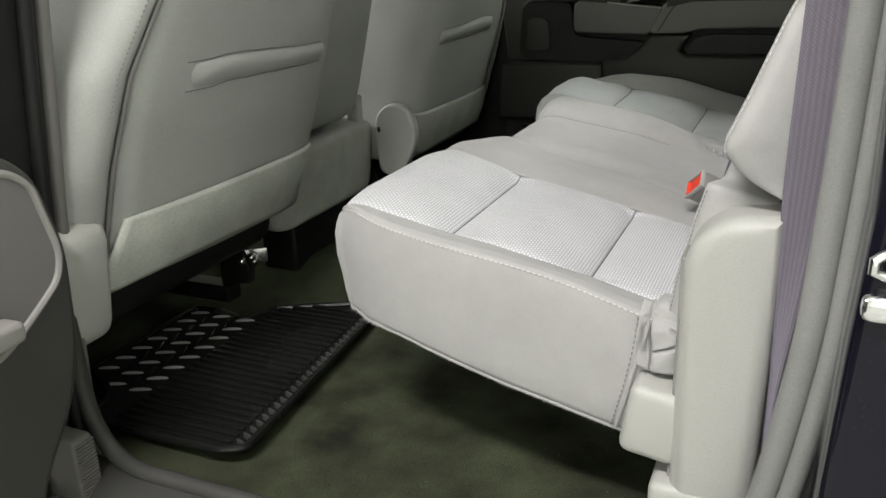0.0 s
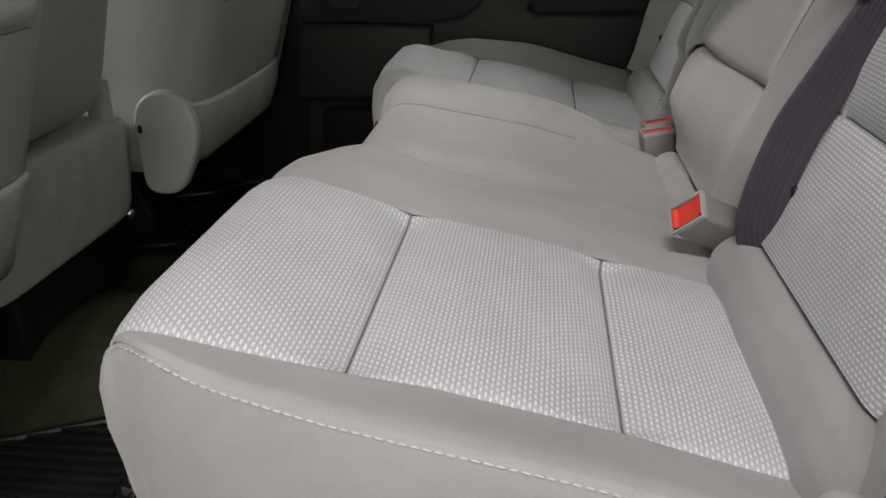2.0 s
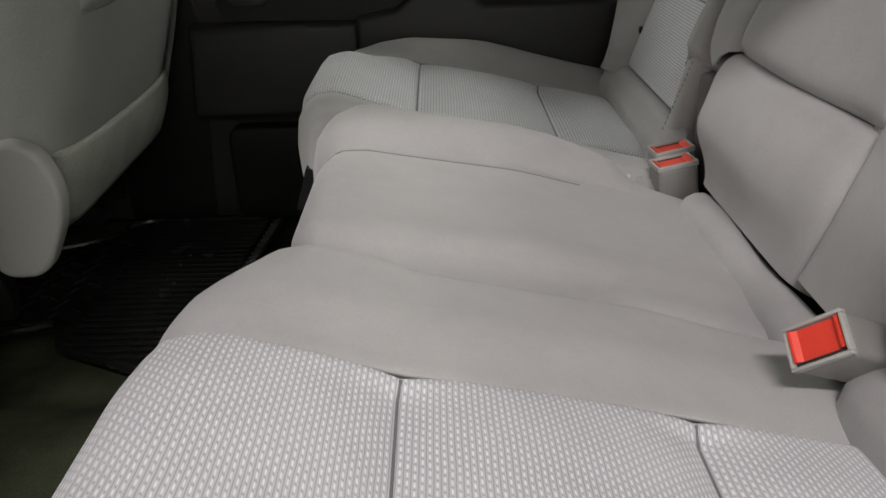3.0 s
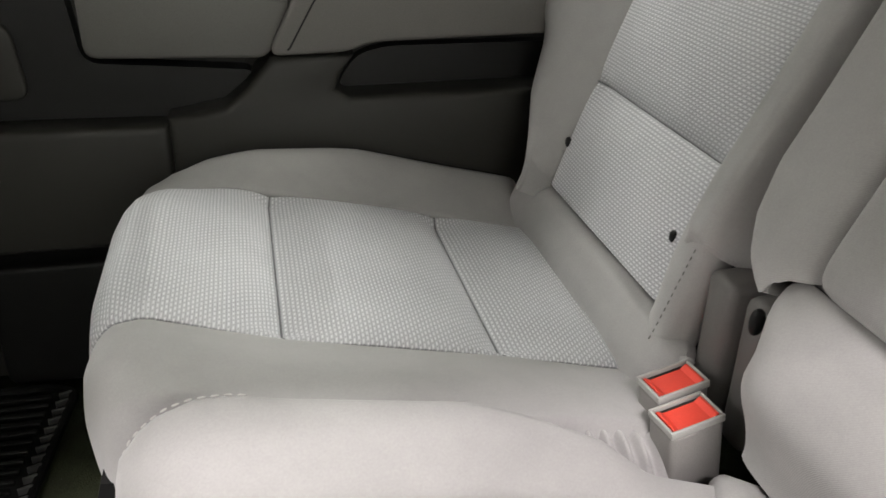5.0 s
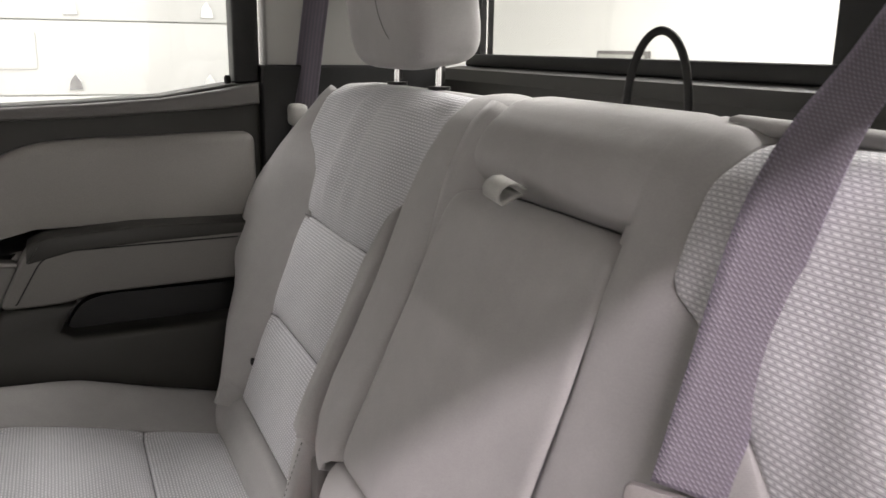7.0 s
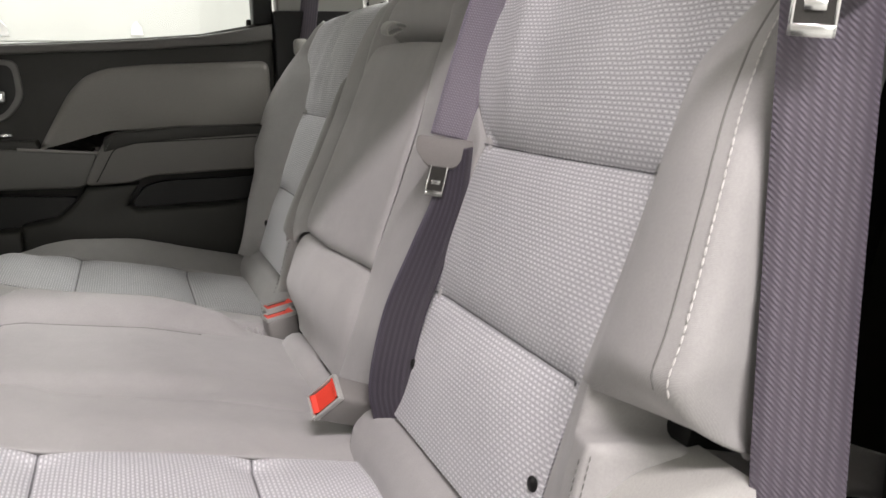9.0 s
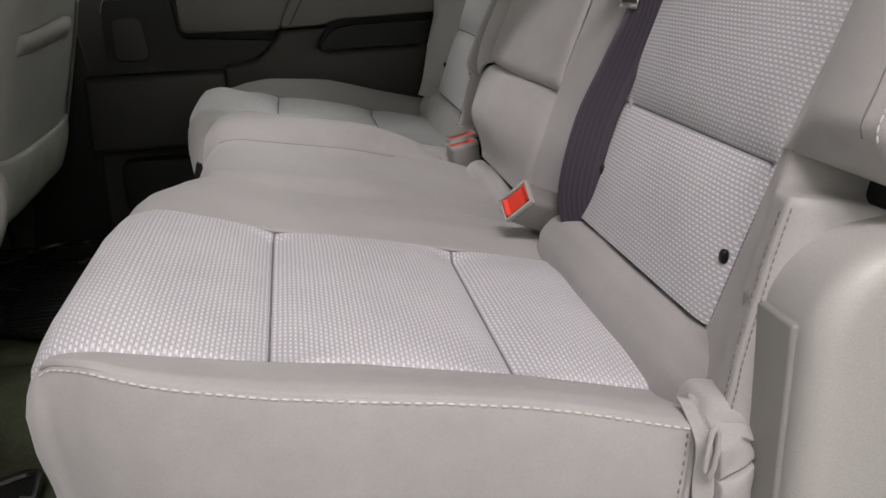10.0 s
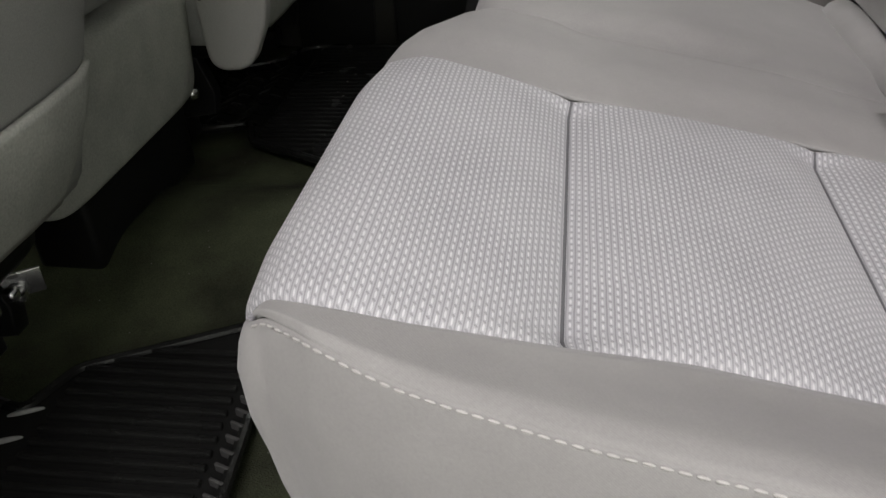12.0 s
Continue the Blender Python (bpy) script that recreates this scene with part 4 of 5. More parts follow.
# ---- belts ----
def belt(owner, pts, normals, width=0.047, cloth=WEBBING, label="dark mauve webbing"):
    pts = [Vector(p) for p in pts]
    fine, facing, n = [], [], len(pts)
    for i in range(n - 1):
        p0, p1, p2, p3 = pts[max(i - 1, 0)], pts[i], pts[i + 1], pts[min(i + 2, n - 1)]
        for k in range(10):
            t = k / 10
            fine.append(0.5 * (2 * p1 + (p2 - p0) * t + (2 * p0 - 5 * p1 + 4 * p2 - p3) * t * t + (3 * p1 - p0 - 3 * p2 + p3) * t ** 3))
            facing.append(Vector(normals[i]).lerp(Vector(normals[i + 1]), t).normalized())
    fine.append(pts[-1])
    facing.append(Vector(normals[-1]).normalized())
    cum = [0.0]
    for a, b in zip(fine, fine[1:]):
        cum.append(cum[-1] + (b - a).length)

    def f(i, v):
        i = int(round(i))
        d = (fine[min(i + 1, len(fine) - 1)] - fine[max(i - 1, 0)]).normalized()
        return fine[i] + d.cross(facing[i]).normalized() * v
    return sheet("webbing", f, range(len(fine)), span(-width / 2, width / 2, 7), cloth, owner, label, normals[0], 0.0014, lambda i, v: (v, cum[int(round(i))]))


def tongue(owner, p, down, face):
    """A moulded belt tongue with its steel plate; down: the way that the plate points."""
    d, f = Vector(down).normalized(), Vector(face).normalized()
    a = d.cross(f).normalized()
    f = a.cross(d)
    m = Matrix((a, d, f)).transposed().to_4x4()
    m.translation = p
    out = rounded([(-0.034, -0.012), (0.034, -0.012), (0.033, 0.004), (0.016, 0.020), (-0.016, 0.020), (-0.033, 0.004)], 0.006)
    body = part("tongue", turn_bm(prism_bm(out, -0.006, 0.006, "z", 0.003, 2), m), TONGUE, owner, "grey plastic belt tongue")
    for x0, x1, y0, y1 in ((-0.0105, -0.0085, 0.012, 0.05), (0.0085, 0.0105, 0.012, 0.05), (-0.0105, 0.0105, 0.044, 0.05), (-0.005, 0.005, 0.033, 0.038)):
        part("plate", turn_bm(box_bm(x0, x1, y0, y1, 0.0025, 0.0055, 0.0006, 2), m), STEEL, body, "bright steel latch plate")
    part("plate_backing", turn_bm(box_bm(-0.009, 0.009, 0.012, 0.046, 0.0022, 0.0042), m), DARKTRIM, body, "dark backing in the latch plate's window", soft=False)
    return body


middle_belt = thing("seat_belt", "dark mauve belt with grey tongue hanging over the backrest", "seat belt", "seat belts")
NB = (-0.64, -0.75, 0.15)
LAP = (-0.79, -0.61, 0.2)
belt(middle_belt, [(0.585, -0.345, 1.0), (0.540, -0.272, 0.885), (0.508, -0.250, 0.82), (0.482, -0.246, 0.785), (0.458, -0.242, 0.73), (0.430, -0.246, 0.65), (0.409, -0.249, 0.590)],
     [(-0.95, 0.3, 0.25), (-0.95, 0.2, 0.35), (-0.93, 0.05, 0.4), (-0.9, -0.15, 0.4), (-0.76, -0.55, 0.25), NB, NB], 0.042, WEBBING_LIT)
belt(middle_belt, [(0.411, -0.262, 0.578), (0.396, -0.276, 0.53), (0.369, -0.283, 0.475), (0.341, -0.290, 0.42), (0.322, -0.297, 0.36), (0.321, -0.300, 0.325), (0.335, -0.300, 0.285)], [(-0.93, -0.33, 0.25), (-0.92, -0.36, 0.25), (-0.85, -0.5, 0.2)] + [LAP] * 4, 0.049, WEBBING_SHADE, "lap webbing coloured nearly black for shade")
tongue(middle_belt, (0.4035, -0.2521, 0.5778), (-0.304, -0.148, -0.941), (-0.693, -0.643, 0.325))

near_belt = thing("seat_belt", "dark mauve shoulder belt hanging beside the open door", "seat belt", "seat belts")
OB = (-0.62, -0.78, 0)
belt(near_belt, [(0.428, -0.735, 1.08), (0.419, -0.737, 0.85), (0.4150, -0.739, 0.66), (0.4130, -0.740, 0.52), (0.4110, -0.742, 0.45), (0.4085, -0.745, 0.38), (0.404, -0.749, 0.27), (0.404, -0.752, 0.12)],
     [OB] * 4 + [(-0.70, -0.70, 0), (-0.86, -0.5, 0), (-0.98, -0.15, 0), (-0.98, -0.1, 0)])
tongue(near_belt, (0.403, -0.745, 0.716), (-0.10, 0.04, -1), OB)

far_belt = thing("seat_belt", "dark mauve shoulder belt beside the far rear pillar", "seat belt", "seat belts")
FB = (-0.75, -0.65, 0)
belt(far_belt, [(0.53, 0.79, 1.12), (0.512, 0.787, 0.95), (0.492, 0.782, 0.82), (0.474, 0.775, 0.70), (0.462, 0.77, 0.55), (0.45, 0.765, 0.35)], [FB] * 6)
part("guide", box_bm(0.448, 0.476, 0.74, 0.775, 0.70, 0.735, 0.008), PLASTIC, far_belt, "pale plastic belt guide")


def buckle(m, label, size=(0.030, 0.020, 0.034), way=1):
    ob = thing("belt_buckle", label, "belt buckle", "belt buckles")
    a, b, h = size
    part("housing", turn_bm(box_bm(-a, a, -b, b, -2 * h, 0, 0.005, 3), m), BUCKLEGREY, ob, "grey plastic housing")
    for x0, x1, y0, y1 in ((-a, a, -b, -b + 0.0025), (-a, a, b - 0.0025, b), (-a, -a + 0.0025, -b + 0.0025, b - 0.0025), (a - 0.0025, a, -b + 0.0025, b - 0.0025)):
        part("rim", turn_bm(box_bm(x0, x1, y0, y1, -0.002, 0.0045, 0.0008, 2), m), PLASTIC, ob)
    a, b = a - 0.0035, b - 0.0035
    button = [(-a, -0.002), (-a, 0.0042), (-a + 0.002, 0.0042), (-0.7 * a, 0.001), (0.7 * a, 0.001), (a - 0.002, 0.0042), (a, 0.0042), (a, -0.002)]
    part("button", turn_bm(prism_bm(button, *sorted((-b * way, b * 0.84 * way)), "y", 0.0), m), RED, ob, "bright red release button", soft=False)
    part("slot", turn_bm(box_bm(-a, a, b * 0.85 * way, b * way, 0.0, 0.0015), m), DARKTRIM, ob, "dark tongue slot", soft=False)
    return ob


LYING = Matrix(((0.569, -0.026, -0.822, 0.2652), (-0.496, 0.787, -0.368, -0.2564), (0.656, 0.618, 0.435, 0.3309), (0, 0, 0, 1)))
buckle(LYING, "grey belt buckle with red button lying on the cushion", (0.0215, 0.0150, 0.0275), -1)
buckle(pose(0.298, 0.226, 0.301, 0, -8, 8), "upright grey belt buckle with red button", (0.0238, 0.016, 0.05))
buckle(pose(0.292, 0.190, 0.296, 0, -8, 8), "upright grey belt buckle with red button", (0.0238, 0.016, 0.05))


# ---- cab shell ----
def struct(name, bm, mat, label, category, soft=False):
    return tagged(part(name, bm, mat, None, "", soft), label, category, "", "structure")


def carpet_z(x, y):
    hump = 0.045 * math.exp(-((y - 0.01) / 0.13) ** 4)
    return hump + 0.006 * noise.noise(Vector((x * 5, y * 5, 0))) + 0.003 * noise.noise(Vector((x * 17, y * 17, 3)))


tagged(sheet("floor", lambda x, y: (x, y, carpet_z(x, y)), span(-1.9, 0.72, 90), span(-0.80, 0.80, 70), CARPET, None, "", (0, 0, 1), 0.03), "worn dark grey-green carpet on the cab floor", "floor", "", "structure")
struct("floor_pan", box_bm(-1.95, 0.80, -0.86, 0.86, -0.12, -0.035), PAINT, "painted steel floor pan", "floor")
struct("chassis", box_bm(-1.9, 0.78, -0.62, 0.62, -0.75, -0.12, 0.02), DARKTRIM, "plain dark chassis under the cab", "chassis")
struct("door_sill", prism_bm([(-0.79, -0.06), (-0.785, 0.018), (-0.80, 0.03), (-0.84, 0.028), (-0.88, 0.0), (-0.90, -0.06)], -0.62, 0.46, "x", 0.004), DOORTRIM, "dark plastic sill trim along the door opening", "sill", True)
struct("sill_panel", box_bm(-1.9, 0.8, -0.93, -0.86, -0.35, -0.035, 0.02), PAINT, "dark glossy painted sill", "sill", True)
struct("rear_wall", box_bm(0.74, 0.77, -0.80, 0.80, -0.1, 0.79), DARKTRIM, "dark rear wall of the cab", "wall")
struct("window_ledge", prism_bm([(0.735, 0.60), (0.70, 0.64), (0.70, 0.775), (0.712, 0.792), (0.745, 0.796), (0.745, 0.60)], -0.74, 0.74, "y", 0.0), DARKTRIM, "dark trim ledge under the rear window", "trim", False)
window_1 = thing("window_1", "clear rear cab window in a black frame", "window", "", "structure")
part("window_frame", box_bm(0.742, 0.772, -0.72, 0.72, 0.796, 0.816, 0.003), BLACKTRIM, window_1)
part("window_frame", box_bm(0.742, 0.772, -0.72, 0.72, 1.09, 1.12, 0.003), BLACKTRIM, window_1)
for y0, y1 in ((-0.72, -0.67), (-0.13, -0.02), (0.67, 0.72)):
    part("window_frame", box_bm(0.744, 0.770, y0, y1, 0.816, 1.09), BLACKTRIM, window_1)
for y0, y1 in ((-0.67, -0.13), (-0.02, 0.67)):
    pane = part("pane", box_bm(0.755, 0.759, y0, y1, 0.812, 1.095), GLASS, window_1, "clear glass")
    pane.visible_shadow = False
struct("roof", box_bm(-1.2, 0.80, -0.61, 0.80, 1.152, 1.18), PLASTIC, "pale headliner and roof skin", "roof")
struct("roof_rail_near", box_bm(-1.25, 0.80, -0.64, -0.60, 1.134, 1.165, 0.008), PLASTIC, "pale trim over the open door", "trim", True)
struct("roof_rail_far", box_bm(-1.25, 0.80, 0.76, 0.84, 1.04, 1.15, 0.02), PLASTIC, "pale trim over the far doors", "trim", True)
struct("dashboard", box_bm(-1.9, -1.45, -0.80, 0.80, -0.03, 0.72, 0.06), BLACKTRIM, "black dashboard at the front of the cab", "dashboard", True)
struct("firewall", box_bm(-1.98, -1.9, -0.86, 0.86, -0.1, 0.72), PAINT, "front bulkhead of the cab", "wall")
struct("windscreen_frame", box_bm(-1.30, -1.18, -0.80, 0.80, 1.06, 1.14, 0.02), PLASTIC, "pale header over the windscreen", "trim", True)
for sgn, nm in ((-1, "near"), (1, "far")):
    y0, y1 = sorted((sgn * 0.80, sgn * 0.86))
    struct("front_door_" + nm, box_bm(-1.9, -0.58, y0, y1, -0.1, 0.70, 0.01), DARKTRIM, "dark inner panel of the closed front door", "car door", True)
    struct("front_pillar_" + nm, prism_bm([(-1.90, 0.70), (-1.24, 1.165), (-1.15, 1.165), (-1.72, 0.70)], *sorted((sgn * 0.74, sgn * 0.81)), "y", 0.01), PLASTIC, "pale trim of the windscreen pillar", "pillar", True)
# near rear corner: pillar, seals, painted body and striker
struct("rear_pillar_near", prism_bm([(0.47, -0.10), (0.475, 0.30), (0.478, 1.02), (0.78, 1.02), (0.78, -0.10)], -0.80, -0.74), DARKTRIM, "dark grey trim of the rear pillar", "pillar")
struct("body_side", prism_bm([(0.425, -0.35), (0.440, 0.15), (0.449, 0.40), (0.454, 0.50), (0.448, 1.15), (1.4, 1.15), (1.4, -0.35)], -0.93, -0.842, "y", 0.012), PAINT, "black-blue glossy body beside the door opening", "car body", True)
ROUTE = [(0.37, 0.02), (0.395, 0.13), (0.415, 0.24), (0.430, 0.36), (0.436, 0.50), (0.440, 0.66), (0.446, 1.05)]
route = Curve2(ROUTE, 0.06)
for off, r, yy, mat, lab in ((0.0, 0.013, -0.812, SEAL, "grey rubber door seal"), (0.018, 0.009, -0.828, SEAL, "grey rubber door seal"), (0.0305, 0.005, -0.838, BLACKTRIM, "black rubber door seal")):
    tagged(part("door_seal", tube_bm([(route.at(q)[0] + off, yy, route.at(q)[1]) for q in np.linspace(0, route.length, 40)], r, 12), mat), lab, "door seal", "door seals", "structure")
striker = thing("door_striker", "bright steel door striker on the body pillar", "striker")
part("loop", tube_bm([(0.490, -0.926, 0.4845), (0.464, -0.940, 0.4840), (0.4565, -0.945, 0.479), (0.4565, -0.945, 0.472), (0.464, -0.940, 0.467), (0.490, -0.926, 0.4665)], 0.0036, 10), CHROME, striker)
part("plate", box_bm(0.476, 0.498, -0.936, -0.926, 0.430, 0.494, 0.003), DARKSTEEL, striker)
part("screw", turn_bm(pillow_bm((0, 0, 0), (0.013, 0.008, 0.010), 0.6, 10, 16), pose(0.466, -0.934, 0.443)), CHROME, striker)

# near middle pillar and the open door
PILLAR = [(-0.465, -0.10), (-0.463, 0.09), (-0.455, 0.23), (-0.447, 0.358), (-0.427, 0.504), (-0.408, 0.635), (-0.345, 1.05)]
struct("middle_pillar_near", prism_bm(PILLAR + [(-0.64, 1.05), (-0.64, -0.10)], -0.875, -0.785, "y", 0.006), BLACKTRIM, "black trim of the middle pillar", "pillar", True)
pillar = Curve2(PILLAR, 0.06)
for dx, r, yy, mat, lab in ((0.0, 0.0095, -0.786, GREYTRIM, "dark grey rubber seal along the middle pillar"), (-0.024, 0.007, -0.784, DOORTRIM, "dark grey rubber seal along the middle pillar"), (0.004, 0.009, -0.812, BLACKTRIM, "black rubber seal along the middle pillar")):
    tagged(part("door_seal", tube_bm([(pillar.at(q)[0] + dx, yy, pillar.at(q)[1]) for q in np.linspace(0.06, pillar.length - 0.01, 44)], r, 12), mat), lab, "door seal", "door seals", "structure")
sweep = Curve2([(-0.452, 0.25), (-0.450, 0.13), (-0.440, 0.075), (-0.412, 0.040), (-0.36, 0.032), (-0.2, 0.031), (0.1, 0.031), (0.36, 0.031)], 0.04)
tagged(part("door_seal", tube_bm([(sweep.at(q)[0], -0.800 - 0.012 * ease((sweep.at(q)[0] + 0.44) / 0.1), sweep.at(q)[1]) for q in np.linspace(0, sweep.length, 70)], 0.012, 12), DOORTRIM), "dark grey rubber seal curving into the sill", "door seal", "door seals", "structure")
open_door = thing("rear_door", "dark grey rear door swung wide open", "car door", "rear doors")
edge = [(-0.955, -0.12), (-0.935, 0.08), (-0.872, 0.165), (-0.846, 0.24), (-0.838, 0.36), (-0.862, 0.45), (-0.895, 0.482), (-0.96, 0.50), (-1.72, 0.53), (-1.72, -0.12)]
part("door_panel", prism_bm(rounded(edge, 0.03), -0.47, -0.375, "x", 0.016, 4), DOORTRIM, open_door)
part("door_skin", box_bm(-0.56, -0.47, -1.74, -0.96, -0.2, 0.72, 0.02), PAINT, open_door, "black-blue painted outer skin")
ring = rounded([(-0.958, 0.268), (-0.906, 0.300), (-0.866, 0.328), (-0.857, 0.360), (-0.878, 0.445), (-0.905, 0.466), (-0.96, 0.474), (-1.25, 0.485), (-1.25, 0.262)], 0.02)
part("pocket_rim", tube_bm([(-0.373, y, z) for y, z in ring + ring[:1]], 0.0045, 8), BUCKLEGREY, open_door, "grey raised rim")
part("pocket", prism_bm(ring, -0.3755, -0.3735, "x"), GREYTRIM, open_door, "dark grey recess", soft=False)
part("pull_cup", prism_bm(rounded([(-0.944, 0.291), (-0.944, 0.315), (-1.10, 0.318), (-1.10, 0.285)], 0.008), -0.372, -0.34, "x", 0.006), BUCKLEGREY, open_door, "grey pull cup")
grille = thing("kick_panel", "grey ribbed kick panel at the foot of the pillar", "trim panel")
part("panel", box_bm(-0.475, -0.405, -0.868, -0.835, -0.02, 0.10, 0.008), GREYTRIM, grille)
for k in range(22):
    part("rib", box_bm(-0.407, -0.402, -0.866, -0.838, -0.015 + k * 0.005, -0.0125 + k * 0.005), GREYTRIM, grille, soft=False)

# ---- far rear door ----
def inward(points, y):
    """Outlines drawn on the plane y = 0.80, brought towards the cab's middle."""
    k = (y + 0.45) / 1.25
    return [(0.04 + (x - 0.04) * k, 0.80 + (z - 0.80) * k) for x, z in points]


far_door = thing("rear_door", "closed dark grey rear door with taupe inset, armrest and map pocket", "car door", "rear doors")
part("door_panel", prism_bm([(-0.42, -0.02), (-0.40, 0.36), (-0.43, 0.60), (-0.46, 0.722), (-0.03, 0.733), (0.15, 0.741), (0.26, 0.748), (0.36, 0.765), (0.412, 0.77), (0.412, -0.02)], 0.80, 0.87, "y", 0.008), DARKTRIM, far_door)
part("belt_moulding", prism_bm([(-0.46, 0.700), (-0.03, 0.712), (0.16, 0.716), (0.36, 0.728), (0.41, 0.734), (0.41, 0.768), (0.35, 0.757), (0.26, 0.744), (0.146, 0.737), (-0.03, 0.730), (-0.46, 0.718)], 0.79, 0.83, "y", 0.006), GREYTRIM, far_door, "grey moulding under the glass")
inset = rounded([(-0.080, 0.502), (-0.005, 0.630), (0.03, 0.664), (0.075, 0.678), (0.16, 0.684), (0.405, 0.688), (0.405, 0.535), (0.06, 0.535), (0.046, 0.515), (0.046, 0.500)], 0.022)
part("inset_panel", prism_bm(inward(inset, 0.77), 0.768, 0.82, "y", 0.016, 6), TAUPE, far_door, "taupe padded inset")
arm = [(0.008, 0.428), (0.050, 0.510), (0.066, 0.527), (0.10, 0.536), (0.405, 0.536), (0.405, 0.447), (0.14, 0.442), (0.106, 0.430)]
part("armrest", prism_bm(inward(rounded(arm, 0.018), 0.715), 0.712, 0.80, "y", 0.005, 4), ARMVINYL, far_door, "dark taupe padded armrest")
part("armrest_top", prism_bm(rounded([(0.051, 0.517), (0.054, 0.544), (0.076, 0.554), (0.198, 0.562), (0.405, 0.559), (0.405, 0.542), (0.208, 0.537), (0.115, 0.532), (0.073, 0.522)], 0.006), 0.7105, 0.795, "y", 0.004), DARKTRIM, far_door, "dark armrest top")
part("crease", tube_bm([(x, 0.7118, z) for x, z in inward(rounded([(0.03, 0.434), (0.035, 0.436), (0.075, 0.505), (0.11, 0.514), (0.36, 0.516), (0.39, 0.516)], 0.02)[6:-6], 0.712)], 0.0012, 6), BLACKTRIM, far_door, "dark stitched crease")
part("pull_handle", prism_bm(inward(rounded([(-0.205, 0.432), (-0.205, 0.506), (-0.19, 0.519), (0.043, 0.497), (0.01, 0.426)], 0.016), 0.722), 0.722, 0.765, "y", 0.005, 4), HANDLEGREY, far_door, "dark grey pull handle")
part("switch_plate", prism_bm(inward([(-0.255, 0.520), (-0.255, 0.536), (-0.075, 0.530), (-0.070, 0.512), (-0.19, 0.519)], 0.735), 0.726, 0.80, "y", 0.003), DARKTRIM, far_door, "dark switch plate")
part("switch", turn_bm(pillow_bm((0, 0, 0), (0.018, 0.010, 0.005), 0.7, 8, 16), pose(-0.125, 0.748, 0.556)), CHROME, far_door, "bright window switch")
part("handle_strip", prism_bm(inward([(-0.11, 0.509), (-0.11, 0.515), (0.041, 0.500), (0.040, 0.495)], 0.72), 0.719, 0.727, "y", 0.001), BUCKLEGREY, far_door, "satin strip")
part("handle_recess", prism_bm(rounded([(-0.355, 0.395), (-0.345, 0.525), (-0.21, 0.530), (-0.20, 0.440), (0.0, 0.425), (-0.035, 0.385), (-0.08, 0.372), (-0.33, 0.376)], 0.02), 0.767, 0.805, "y", 0.0), BLACKTRIM, far_door, "black recess", soft=False)
part("recess_rim", tube_bm([(x, 0.797, z) for x, z in rounded([(-0.36, 0.39), (-0.35, 0.532), (-0.21, 0.537), (-0.205, 0.537)], 0.03)[6:-6]] , 0.004, 8), DARKTRIM, far_door)
part("speaker_surround", prism_bm(rounded([(-0.335, 0.40), (-0.33, 0.49), (-0.27, 0.49), (-0.262, 0.40)], 0.02), 0.758, 0.80, "y", 0.004), DARKTRIM, far_door, "dark raised surround")
part("map_pocket", prism_bm(rounded([(0.094, 0.378), (0.10, 0.41), (0.122, 0.438), (0.16, 0.447), (0.405, 0.447), (0.405, 0.376)], 0.015), 0.775, 0.803, "y", 0.0), BLACKTRIM, far_door, "black open map pocket", soft=False)
part("pocket_lip", prism_bm(inward([(-0.12, 0.352), (-0.05, 0.364), (-0.02, 0.388), (0.012, 0.426), (0.118, 0.426), (0.10, 0.40), (0.092, 0.382), (0.11, 0.370), (0.41, 0.374), (0.41, 0.20), (-0.12, 0.20)], 0.72), 0.722, 0.80, "y", 0.010, 3), DARKTRIM, far_door, "dark moulded lower panel")
part("lower_panel", prism_bm([(-0.41, 0.215), (-0.40, 0.372), (-0.11, 0.372), (-0.11, 0.215)], 0.73, 0.80, "y", 0.012, 3), DARKTRIM, far_door, "dark moulded lower panel")
part("lower_pocket", prism_bm(rounded([(-0.36, 0.012), (-0.36, 0.188), (-0.10, 0.188), (-0.10, 0.012)], 0.02), 0.752, 0.80, "y", 0.006), BLACKTRIM, far_door, "black lower pocket")
bez = part("handle_bezel", prism_bm(rounded([(-0.268, 0.60), (-0.265, 0.70), (-0.09, 0.70), (-0.083, 0.625), (-0.12, 0.58), (-0.245, 0.58)], 0.02), 0.788, 0.80, "y", 0.005), GREYTRIM, far_door, "grey handle bezel")
part("cup", prism_bm(rounded([(-0.252, 0.60), (-0.25, 0.69), (-0.10, 0.69), (-0.096, 0.63), (-0.125, 0.592), (-0.24, 0.592)], 0.018), 0.785, 0.789, "y", 0.0), BLACKTRIM, bez, "black cup", soft=False)
part("lever", turn_bm(box_bm(-0.062, 0.062, -0.010, 0.010, -0.013, 0.013, 0.008, 4), pose(-0.175, 0.772, 0.632, 0, 3, 0)), CHROME, bez, "bright chrome lever")
knob = part("lock_knob", tube_bm([(0.364, 0.815, 0.75), (0.364, 0.815, 0.775), (0.364, 0.815, 0.778)], [0.006, 0.0055, 0.003], 12), BLACKTRIM, far_door, "black lock knob")
part("collar", box_bm(0.335, 0.395, 0.80, 0.83, 0.744, 0.756, 0.004), DARKTRIM, knob)
part("window_frame", box_bm(0.372, 0.414, 0.80, 0.85, 0.765, 1.05, 0.006), BLACKTRIM, far_door, "black window frame")
part("window_frame", box_bm(-0.50, -0.45, 0.80, 0.85, 0.71, 1.05, 0.006), BLACKTRIM, far_door, "black window frame")
pane = part("pane", box_bm(-0.45, 0.372, 0.832, 0.836, 0.72, 1.05), GLASS, far_door, "clear glass")
pane.visible_shadow = False
